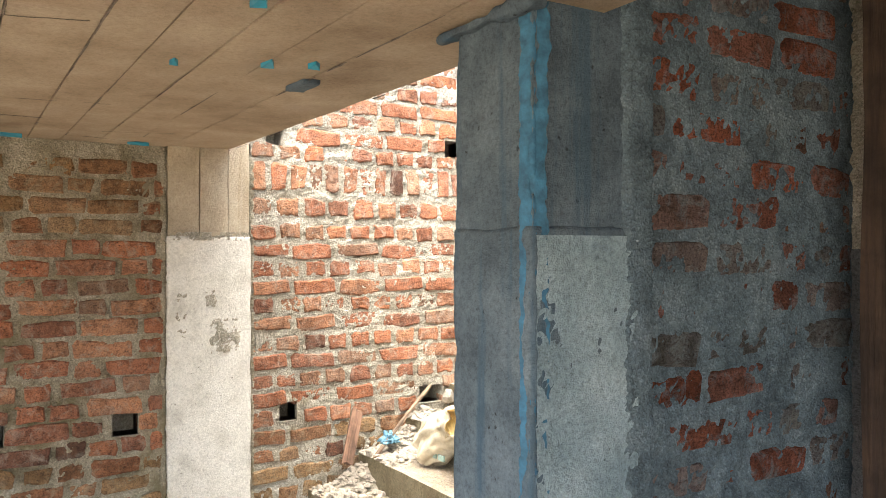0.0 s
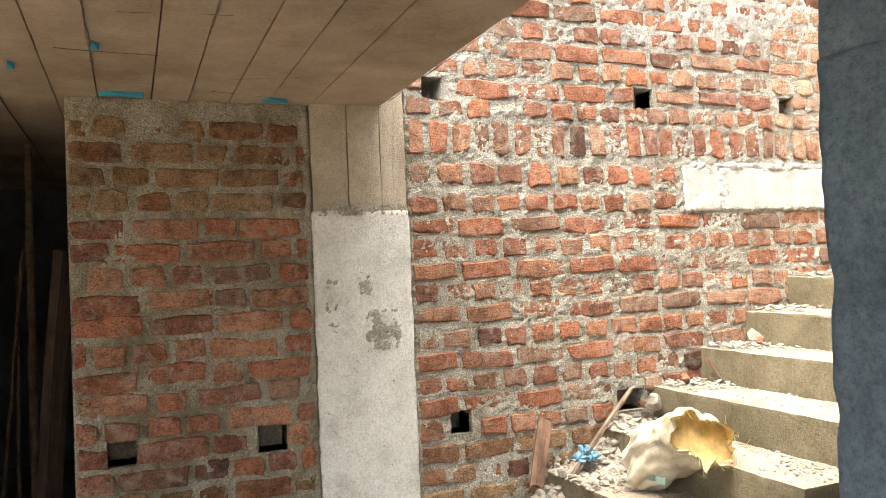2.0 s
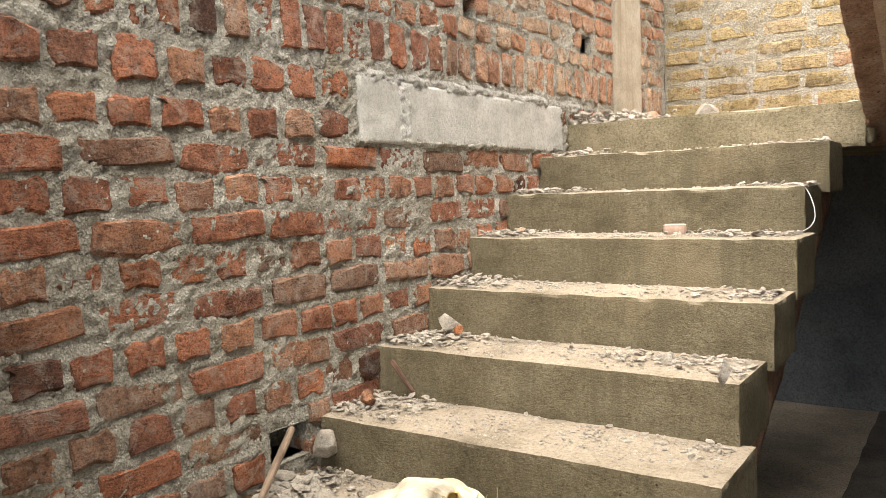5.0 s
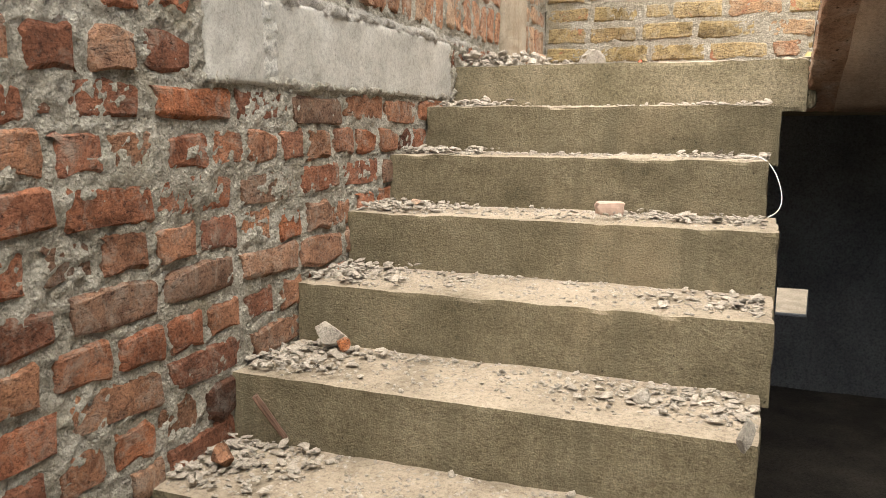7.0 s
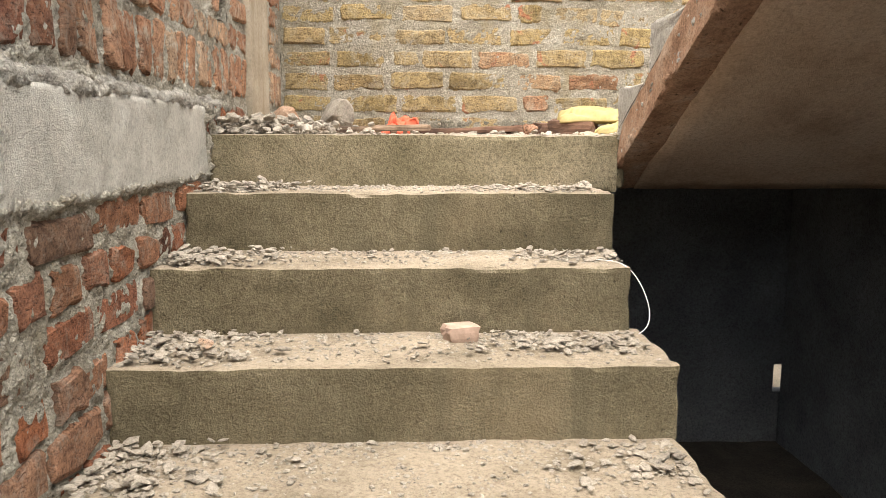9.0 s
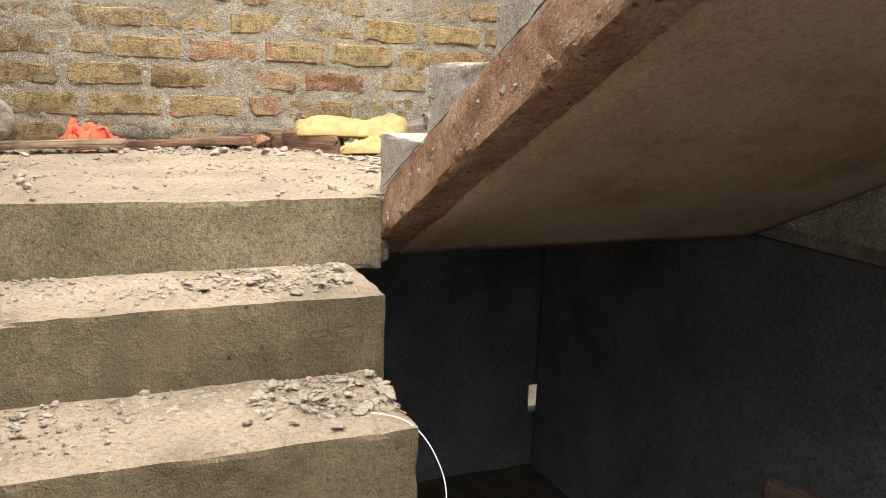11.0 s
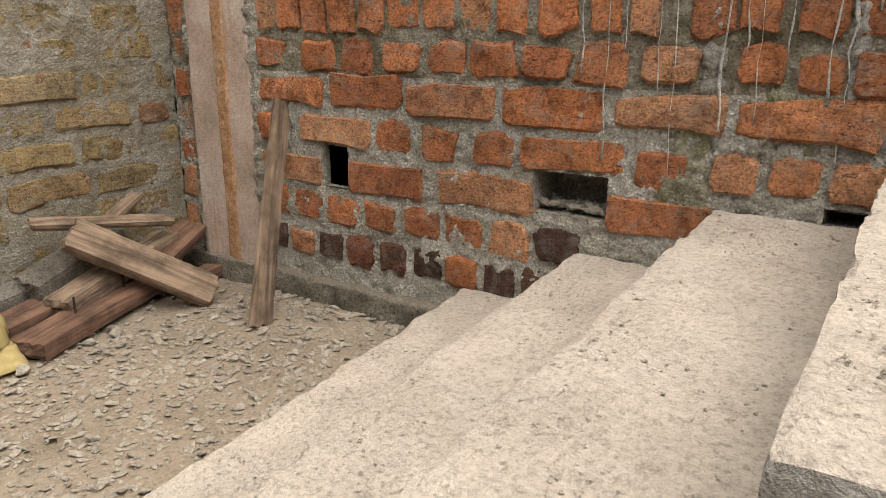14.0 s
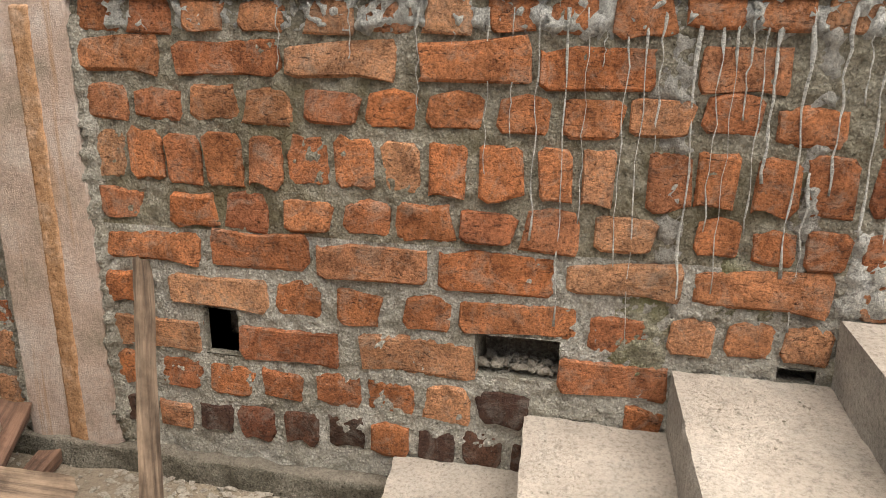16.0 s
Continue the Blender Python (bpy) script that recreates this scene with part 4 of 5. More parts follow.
lump("rock", "large pale rough stone at the foot of the ochre wall", "rock", (-3.9, 5.98, LAND), (0.19, 0.1, 0.10), STONE, 1)
lump("rock", "dark brown stone lying in the landing's corner", "rock", (-4.08, 5.55, LAND), (0.1, 0.08, 0.08), WAIST, 2)
lump("rock", "grey stone lying on the rubble heap", "rock", (-4.1, 5.8, LAND), (0.09, 0.07, 0.06), STONE, 3)
for at, size, mat, label in (
        ((-3.98, 3.18, LAND - 5 * RISE + 0.02), (0.03, 0.022, 0.022), BRICK_ORANGE, "small orange brick chip on the rubble"),
        ((-4.03, 3.20, LAND - 5 * RISE + 0.03), (0.06, 0.04, 0.035), STONE, "pale stone lying on the rubble heap"),
        ((-4.0, 3.72, LAND - 3 * RISE + 0.02), (0.035, 0.02, 0.012), BRICK_PALE, "flat brick flake on the rubble"),
        ((-3.18, 3.12, LAND - 5 * RISE), (0.03, 0.022, 0.026), STONE, "single grey stone on a step"),
        ((-2.96, 2.92, LAND - 5 * RISE), (0.022, 0.02, 0.04), STONE, "upright stone chip at the step's end"),
        ((-4.1, 2.6, LAND - 7 * RISE + 0.06), (0.07, 0.05, 0.045), STONE, "pale stone on the rubble beside the wall pocket"),
        ((-4.08, 2.78, LAND - 6 * RISE + 0.01), (0.04, 0.035, 0.035), BRICK_RED, "brown brick piece against the wall"),
        ((-2.90, 5.97, LAND), (0.05, 0.035, 0.035), BRICK_RED, "brown brick piece at the foot of the wall"),
        ((-2.05, 5.66, LAND), (0.025, 0.02, 0.022), STONE, "round pebble in front of the timber"),
        ((-2.36, 5.62, LAND), (0.03, 0.025, 0.025), STONE, "grey pebble beside the yellow sack")):
    lump("stone_chip", label, "stone", at, size, mat, int(abs(at[0] * 1000 + at[1] * 77)), group="loose stones")


# ---- timber ----
def board(name, label, p, q, wide, thick, mat, roll=0.0, seed=1, category="timber", group="", taper=1.0):
    """A sawn board from p to q, uneven and splintered at its ends."""
    p, q = Vector(p), Vector(q)
    length = (q - p).length
    v, f = rough_box(-length / 2, length / 2, -wide / 2, wide / 2, -thick / 2, thick / 2, max(0.02, length / 30), 0.004, 0.006, 0.003, seed)
    end = np.abs(v[:, 0]) > length / 2 - 0.02
    v[:, 0] += np.where(end, 0.02 * fnoise(v, 40, seed), 0)
    v[:, 1] *= 1 + (taper - 1) * (v[:, 0] / length + 0.5)
    v[:, 2] += 0.006 * np.sin(v[:, 0] * 5 + seed)
    me = bpy.data.meshes.new(name)
    me.from_pydata((v * S).tolist(), [], f)
    me.materials.append(mat)
    ob = new(name, me)
    turn = (q - p).to_track_quat("X", "Z").to_matrix().to_4x4()
    ob.matrix_basis = Matrix.Translation((p + q) / 2 * S) @ turn @ Matrix.Rotation(radians(roll), 4, "X")
    return tagged(ob, label, category, group)


G = "timber pile on the landing"
nailed = board("board", "red-brown timber board with two upright nails, on the ground", (-2.30, 5.70, LAND + 0.035), (-1.72, 5.90, LAND + 0.05), 0.13, 0.055, WOOD_RED, 0, 1, group=G)
for d in (-0.10, 0.13):
    nail = mesh_object("nail", *tube([(d, 0.0, 0.02), (d + 0.003, 0.002, 0.085)], 0.004, 6), WOOD_DARK)
    nail.parent = nailed
board("board", "weathered board lying slanted across the timber pile", (-2.02, 5.90, 2.02), (-1.68, 5.64, LAND + 0.04), 0.115, 0.045, WOOD_GREY, 40, 2, group=G)
board("board", "grey-brown timber board under the slanted one", (-2.12, 5.84, LAND + 0.07), (-1.60, 5.98, LAND + 0.17), 0.10, 0.06, WOOD_GREY, 0, 3, group=G)
board("board", "cement-crusted squared log at the wall", (-2.13, 5.98, LAND + 0.09), (-1.78, 6.03, LAND + 0.20), 0.12, 0.12, CRUSTED, 8, 4, group=G)
board("board", "cement-crusted board beside the log", (-2.42, 6.03, LAND + 0.05), (-2.05, 6.04, LAND + 0.11), 0.08, 0.06, CRUSTED, 12, 5, group=G)
board("board", "thin brown batten on top of the pile", (-2.12, 5.94, 2.075), (-1.62, 5.93, 1.975), 0.05, 0.025, WOOD_GREY, 25, 6, group=G)
board("board", "short brown batten at the back of the pile", (-1.92, 6.02, 1.93), (-1.66, 6.05, 2.06), 0.05, 0.03, WOOD_GREY, 10, 7, group=G)
board("board", "red-brown timber offcut against the column", (-1.82, 5.86, LAND + 0.08), (-1.47, 6.00, LAND + 0.17), 0.11, 0.05, WOOD_RED, 14, 8, group=G)
board("board", "short red-brown offcut on the ground", (-1.72, 5.80, LAND + 0.03), (-1.49, 5.87, LAND + 0.03), 0.07, 0.045, WOOD_RED, 0, 9, group=G)
board("board", "brown timber block beside the yellow sack", (-2.36, 5.86, LAND + 0.04), (-2.10, 5.93, LAND + 0.06), 0.11, 0.06, WOOD_RED, 6, 10, group=G)
board("board", "upright brown offcut wedged in the pile", (-1.93, 5.93, LAND + 0.08), (-1.86, 5.97, LAND + 0.22), 0.08, 0.05, WOOD_RED, 0, 11, group=G)
board("board", "long brown board on the rubble by the wall", (-3.62, 5.90, LAND + 0.02), (-2.95, 5.95, LAND + 0.03), 0.09, 0.03, WOOD_RED, 0, 12, group=G)
board("board", "thin weathered board at the foot of the wall", (-4.02, 5.72, LAND + 0.025), (-3.42, 5.76, LAND + 0.03), 0.08, 0.03, WOOD_GREY, 0, 13, group=G)
for k, (a, b, t) in enumerate((((-2.98, 6.04), (-2.87, 6.05), 0.05), ((-2.86, 6.0), (-2.74, 6.05), 0.06), ((-2.79, 5.92), (-2.60, 5.78), 0.08), ((-2.72, 6.04), (-2.58, 6.05), 0.07), ((-3.05, 5.98), (-2.93, 6.02), 0.04))):
    board("offcut", "dark brown timber offcut by the ochre wall", (*a, LAND + t / 2), (*b, LAND + t / 2), 0.09, t, WOOD_RED, 5 * k, 20 + k, group="offcuts by the wall")
board("plank", "narrow splintered plank leaning on the orange brick wall", (-1.735, 5.34, LAND), (-1.435, 5.51, 2.41), 0.088, 0.022, WOOD_GREY, 62, 31, "plank", taper=0.75)
board("stick", "pale stick leaning on the wall beside the steps", (-3.97, 2.02, 0.36), (-4.15, 2.50, 0.70), 0.02, 0.018, WOOD_GREY, 0, 33, "stick")
board("stick", "brown splinter of wood on the lower rubble", (-4.0, 1.86, 0.34), (-4.10, 1.98, 0.62), 0.07, 0.02, WOOD_RED, 40, 34, "stick")
board("splinter", "brown splinter standing in the rubble", (-4.02, 2.96, LAND - 6 * RISE + 0.02), (-4.08, 2.93, LAND - 6 * RISE + 0.13), 0.022, 0.014, WOOD_RED, 20, 35, "stick")


board("brick_piece", "pale broken brick piece on a dusty step", (-3.425, 3.83, LAND - 3 * RISE + 0.024), (-3.35, 3.85, LAND - 3 * RISE + 0.026), 0.055, 0.042, PALE_CLAY, 3, 36, "brick")


# ---- sacks ----
def sack(name, label, spine, radii, squash, seed, outer, inner=None, sides=44, folds=0.16, mouth=False):
    """A limp woven sack: rings along a spine, with creases; mouth leaves its end open and ragged."""
    r = np.random.default_rng(seed)
    pts = [Vector(p) for p in spine]
    rings = 31
    verts, faces = [], []
    for k in range(rings):
        t = k / (rings - 1) * (len(pts) - 1)
        i = min(int(t), len(pts) - 2)
        c = pts[i].lerp(pts[i + 1], t - i)
        rad = radii[i] * (1 - (t - i)) + radii[i + 1] * (t - i)
        d = (pts[-1] - pts[0]).normalized()
        side = d.cross(Vector((0, 0, 1))).normalized()
        up = side.cross(d)
        for s in range(sides):
            w = 2 * math.pi * s / sides
            q = Vector((math.cos(w) * 1.3, math.sin(w) * 1.3, k * 0.045 + seed))
            crease = abs(noise.noise(q * 1.3)) * 3.4 - 0.7 + 1.0 * (0.4 - abs(noise.noise(q * 2.9 + Vector((0, 0, q.z)))) * 2) - 0.9 * (max(abs(math.cos(w + 0.5)), abs(math.sin(w + 0.5))) - 0.85)
            rr = rad * (1 - folds * crease) * (1 - 0.07 * abs(noise.noise(q * 3.1)) - 0.035 * abs(noise.noise(q * 6.7))) * (1 - (0.45 * abs(noise.noise(Vector((math.cos(w) * 1.2, math.sin(w) * 1.2, 9 + seed)))) * k / rings if mouth else 0))
            if mouth:
                rr *= 1 + (0.20 * math.sin(2 * w + 0.6) + 0.05 * math.sin(5 * w + 1) + 0.04 * math.sin(9 * w)) * (k / rings) ** 2
            ragged = 0.06 * noise.noise(Vector((s * 0.9, seed, 0))) if mouth and k == rings - 1 else 0
            verts.append(c + side * math.cos(w) * rr + up * math.sin(w) * rr * squash + d * ragged)
    for k in range(rings - 1):
        for s in range(sides):
            a, b = k * sides + s, k * sides + (s + 1) % sides
            faces.append([a, b, b + sides, a + sides])
    faces.append(list(range(sides))[::-1])
    if not mouth:
        faces.append(list(range((rings - 1) * sides, rings * sides)))
    low = min(v.z for v in verts)
    base = (pts[0].x, pts[0].y, low)
    th = thing(name, label, "sack", base)
    skin = part("sack_cloth", (np.array(verts), faces), outer, th)
    soft = skin.modifiers.new("softness", "SUBSURF")
    soft.levels = soft.render_levels = 1
    if inner:
        v = np.array(verts)
        mid = np.repeat(v.reshape(rings, sides, 3).mean(axis=1), sides, axis=0)
        v2 = mid + (v - mid) * 0.965
        deep = (rings - 7) * sides
        part("lining", (v2[deep:], [[q - deep for q in f[::-1]] for f in faces[:-1] if min(f) >= deep] + [list(range(sides))]), LINING, th, "bright yellow inner lining")
    return th, np.array(verts), rings, sides


cement, cv, rings, sides = sack("cement_sack", "torn white and yellow cement sack slumped over the steps", [(-3.70, 2.22, 0.44), (-3.64, 2.28, 0.52), (-3.54, 2.33, 0.58), (-3.42, 2.31, 0.615), (-3.31, 2.24, 0.63)], [0.11, 0.145, 0.15, 0.145, 0.145], 0.9, 3, SACK_WHITE, SACK_YELLOW, folds=0.17, mouth=True)
for k in range(3):
    part("print_bar", rough_box(-3.72 + 0.08 * k, -3.66 + 0.08 * k, 2.19, 2.2, 0.42, 0.45, 0.02, 0.001, 0, 0, k), PRINT_GREY, cement, "faded green printed bar")
r9 = np.random.default_rng(9)
lip = cv[-sides:]
for k in range(46):
    p = Vector(lip[int(r9.integers(sides))])
    out = (Vector((0.6, -0.3, 0.1)) + Vector(r9.normal(0, 0.6, 3))) * 0.55
    path = [p, p + out * 0.02, p + out * 0.04 + Vector((0, 0, -0.012)), p + out * 0.055 + Vector(r9.normal(0, 0.01, 3))]
    part("frayed_thread", tube(path, 0.0011, 4), SACK_YELLOW, cement)



def folded_sack(centre, long, wide, high, turn, seed, mat, parent, label=""):
    """An empty woven sack folded flat: a limp pillow with long creases, its rim pinched into flat edges."""
    nu, nv = 70, 52
    v, f = [], []
    c, sn = math.cos(turn), math.sin(turn)
    for i in range(nu + 1):
        a = 2 * i / nu - 1
        taper = max(0.02, 1 - abs(a) ** 9) ** 0.5 * (0.80 + 0.20 * math.sin(1.5 * a + 0.4)) * (0.93 + 0.07 * math.sin(6 * a + seed))
        for j in range(nv):
            w = 2 * math.pi * j / nv
            y, z = math.cos(w), math.sin(w)
            y = math.copysign(abs(y) ** 0.8, y)
            z = math.copysign(abs(z) ** 1.3, z)
            q = Vector((a * 1.1 + seed, y * 1.6 + 0.4 * a, 0.3 * z))
            crease = 0.8 + 0.8 * noise.noise(q) - 0.55 * abs(noise.noise(Vector((a * 2.6 + y, y * 3.1 - a, seed)))) - 0.2 * abs(noise.noise(Vector((a * 7 - 2 * y, y * 6 + 2 * a, seed))))
            for k in range(9):
                lean, at = 0.9 * math.sin(seed + 2.1 * k), 1.3 * math.sin(3.3 * k + seed)
                away = y + lean * a - at + 0.15 * noise.noise(q * 1.7)
                crease += 0.28 * math.exp(-((away - 0.12) / 0.09) ** 2) - 0.42 * math.exp(-(away / 0.055) ** 2)
            lift = (0.5 + 0.5 * crease) if z > 0 else 0.18
            x = a * long / 2 * (1 + 0.06 * noise.noise(Vector((y * 2, seed, 1))))
            yy = y * wide / 2 * taper * (1 + 0.10 * noise.noise(Vector((a * 2.5, seed, 2))))
            zz = max(0.0, high * (0.2 + z * lift) * taper ** 0.6) + 0.015 * high * noise.noise(q * 5)
            v.append((centre[0] + c * x - sn * yy, centre[1] + sn * x + c * yy, centre[2] + zz))
    for i in range(nu):
        for j in range(nv):
            k, m = i * nv + j, i * nv + (j + 1) % nv
            f.append([k, m, m + nv, k + nv])
    f += [list(range(nv))[::-1], list(range(nu * nv, (nu + 1) * nv))]
    return part("sack_cloth", (np.array(v), f), mat, parent, label, smooth=True)


yellow = thing("yellow_sack", "crumpled yellow woven sack lying on timber offcuts", "sack", (-2.55, 5.8, LAND))
folded_sack((-2.54, 5.83, LAND + 0.055), 0.47, 0.25, 0.095, -0.22, 4, SACK_YELLOW, yellow)
folded_sack((-2.47, 5.71, LAND + 0.002), 0.31, 0.20, 0.06, 0.20, 9, SACK_YELLOW, yellow, "lower folded end")

# ---- cloth, strap, rag ----
def cloth(name, label, category, x0, x1, y0, y1, z, high, mat, seed):
    n = 26
    v, f = [], []
    for j in range(n + 1):
        for i in range(n + 1):
            u, w = i / n, j / n
            q = Vector((u * 3, w * 3, seed))
            fall = math.sin(math.pi * u) ** 0.6 * math.sin(math.pi * w) ** 0.6
            v.append((x0 + (x1 - x0) * u + 0.03 * noise.noise(q * 2), y0 + (y1 - y0) * w + 0.03 * noise.noise(q * 2 + Vector((5, 0, 0))), z + 0.004 + high * fall * (0.5 + abs(noise.noise(q * 1.6)) * 1.6)))
    for j in range(n):
        for i in range(n):
            a = j * (n + 1) + i
            f.append([a, a + 1, a + n + 2, a + n + 1])
    ob = mesh_object(name, v, f, mat, ((x0 + x1) / 2, (y0 + y1) / 2, z), smooth=True)
    solid = ob.modifiers.new("thickness", "SOLIDIFY")
    solid.thickness = 0.004
    return tagged(ob, label, category)


cloth("cloth", "crumpled orange-red cloth by the ochre wall", "cloth", -3.66, -3.44, 5.86, 6.02, LAND, 0.09, RED_CLOTH, 2)
cloth("rag", "crumpled blue plastic rag on the stone heap", "rag", -4.07, -3.99, 2.10, 2.2, 0.42, 0.05, plain_material("blue_rag", (0.10, 0.22, 0.30), 0.6), 5)
strap = thing("strap", "white plastic strap curling out from the step's open end", "strap", (-2.95, 3.8, 1.2))
z2 = LAND - 2 * RISE


def eased(points, times=2):
    """Cuts the corners of a path."""
    p = [Vector(q) for q in points]
    for _ in range(times):
        p = [p[0]] + [q for a, b in zip(p, p[1:]) for q in (a.lerp(b, 0.25), a.lerp(b, 0.75))] + [p[-1]]
    return p


part("strap_band", tube(eased([(-3.01, 3.99, z2 + 0.010), (-2.955, 3.94, z2 + 0.012), (-2.922, 3.91, z2 - 0.02), (-2.90, 3.885, z2 - 0.07), (-2.892, 3.87, z2 - 0.115), (-2.904, 3.85, z2 - 0.145), (-2.93, 3.84, z2 - 0.16)]), 0.0013, 6), WHITE_STRAP, strap, smooth=True)

# ---- marks on walls: slurry runs, smears, mortar clots ----
SMEAR = rough_material("pale_cement_smear", (0.44, 0.42, 0.38), (0.32, 0.30, 0.27), (0.54, 0.52, 0.48), scale=9.0)
runs = thing("slurry_runs", "white cement slurry dribbled down the orange bricks", "slurry", (XE, 4.1, 2.4), kind="structure")
r7 = np.random.default_rng(7)
for y0, top, low, w in ((4.69, 3.1, 2.86, 0.008), (4.60, 3.1, 2.98, 0.006), (4.40, 3.1, 2.55, 0.010), (4.335, 3.1, 2.33, 0.010), (4.25, 3.1, 2.97, 0.006), (4.124, 3.1, 2.78, 0.008), (4.05, 3.1, 2.38, 0.013), (3.94, 3.1, 2.86, 0.009), (3.885, 3.1, 2.72, 0.015), (3.82, 3.1, 2.5, 0.014), (3.79, 2.75, 2.37, 0.010), (3.745, 3.1, 2.7, 0.014), (3.70, 3.1, 2.9, 0.010), (5.05, 3.1, 2.95, 0.006), (4.86, 3.1, 2.98, 0.006), (3.62, 3.1, 2.5, 0.016), (3.5, 3.1, 2.6, 0.016), (4.52, 3.1, 2.7, 0.005), (4.46, 3.1, 2.8, 0.005), (4.29, 3.1, 2.6, 0.005), (4.20, 3.1, 2.5, 0.007), (4.16, 3.1, 2.3, 0.006), (4.0, 3.1, 2.6, 0.008), (3.97, 3.1, 2.45, 0.006), (3.91, 3.1, 2.6, 0.006), (3.67, 3.1, 2.6, 0.012), (3.58, 3.1, 2.4, 0.012)):
    n = 14
    path = [(XE - 0.010, y0 + 0.010 * noise.noise(Vector((y0 * 9, k * 0.5, 0))) + 0.004 * k / n, top + (low - top) * k / n) for k in range(n + 1)]
    run = tube(path, [0.26 * w * (0.5 + 1.2 * abs(noise.noise(Vector((y0 * 5, k * 0.8, 3))))) * (1.9 if k < 3 else 1) * (1.35 if k == n else 1) * r7.uniform(0.6, 1.4) for k in range(n + 1)], 7)
    run[0][:, 0] = XE - 0.011 + 0.45 * (run[0][:, 0] - XE + 0.010)
    part("run", run, SLURRY, runs, smooth=True)
part("smear", mortar_sheet(east, 4.0, 4.17, 2.45, 3.12, [], 0.010, 61, 0.003, 0.022, 0.07), SMEAR, runs, smooth=True)
part("smear", mortar_sheet(east, 3.70, 3.86, 2.35, 3.12, [], 0.010, 62, 0.003, 0.022, 0.07), SMEAR, runs, smooth=True)
part("splash", mortar_sheet(east, 3.42, 3.72, 2.38, 2.66, [], 0.010, 64, 0.010, 0.020, 0.06), SLURRY, runs, "white cement splash above a step", smooth=True)
part("smear", mortar_sheet(east, 2.4, 5.6, 3.02, 3.16, [], 0.012, 63, 0.0, 0.040, 0.035), SLURRY, runs, smooth=True)
moss = thing("moss_patch", "yellow-green moss on the mortar of the orange brick wall", "moss", (XE, 4.1, 2.3), kind="structure")
part("moss_film", mortar_sheet(east, 3.98, 4.27, 2.13, 2.56, [], 0.009, 66, 0.001, 0.016, 0.10), MORTAR_MOSS, moss, smooth=True)
part("moss_film", mortar_sheet(east, 3.70, 4.05, 2.30, 2.62, [], 0.009, 67, 0.0, 0.016, 0.10), MORTAR_MOSS, moss, smooth=True)
clots = thing("mortar_clots", "grey mortar clots stuck on the limewashed column", "mortar", (XW, 1.15, 1.3), kind="structure")
column_face = Face((XW + 0.012, 0), (0, 1), (1, 0))
part("clot", mortar_sheet(column_face, 1.08, 1.22, 1.20, 1.40, [], 0.008, 71, 0.004, 0.014, 0.05), MORTAR_GREY, clots, smooth=True)
part("clot", mortar_sheet(column_face, 1.10, 1.35, 0.95, 1.22, [], 0.009, 72, 0.002, 0.020, 0.05), MORTAR_GREY, clots, smooth=True)
part("clot", mortar_sheet(column_face, 0.93, 1.06, 1.05, 1.35, [], 0.009, 73, 0.002, 0.020, 0.04), MORTAR_GREY, clots, smooth=True)
part("clot", mortar_sheet(column_face, 0.94, 1.36, 1.595, 1.64, [], 0.009, 74, 0.002, 0.022), MORTAR_GREY, clots, smooth=True)

for y0 in (0.885, 1.35):
    part("clot", mortar_sheet(west, y0, y0 + 0.055, 0.0, 2.07, [], 0.009, 75 + y0, 0.006, 0.026, 0.02), MORTAR_ROOM, clots, smooth=True)
for y0 in (5.60, 5.93):
    part("clot", mortar_sheet(east, y0, y0 + 0.09, 1.8, 3.1, [], 0.011, 78 + y0, 0.018, 0.024, 0.03), MORTAR_GREY, clots, smooth=True)
part("clot", mortar_sheet(west, 2.88, 4.55, 1.565, 1.64, [], 0.009, 85, 0.008, 0.030, 0.03), MORTAR_GREY, clots, smooth=True)
part("clot", mortar_sheet(west, 2.90, 4.75, 1.785, 1.875, [], 0.009, 86, 0.010, 0.022, 0.03), SMEAR, clots, smooth=True)
part("clot", mortar_sheet(west, 4.44, 4.72, 1.56, 1.86, [], 0.009, 88, 0.012, 0.034, 0.05), MORTAR_GREY, clots, smooth=True)
part("pale_streak", mortar_sheet(west, 3.12, 3.23, 1.60, 1.83, [], 0.008, 90, 0.012, 0.012, 0.02), SLURRY, clots, "white slurry run on the beam", smooth=True)

part("smear", mortar_sheet(west, 2.3, 5.15, 2.28, 3.35, [], 0.014, 87, 0.001, 0.016, 0.2), SMEAR, wall_west_upper, smooth=True)
part("smear", mortar_sheet(west, 2.0, 3.4, 1.2, 1.55, [], 0.012, 89, 0.002, 0.015, 0.12), MORTAR_GREY, wall_west, smooth=True)
r6 = np.random.default_rng(21)
ob = mesh_object("rubble", *rubble(r6, 60, lambda r: (XE + 0.03 + 0.1 * r.random(), r.uniform(4.33, 4.53), 2.17 + 0.012 * r.random()), [0.010, 0.016, 0.024]), STONE, (XE + 0.08, 4.43, 2.17))
tagged(ob, "broken stone stuffed in the wall pocket", "rubble", kind="stuff")

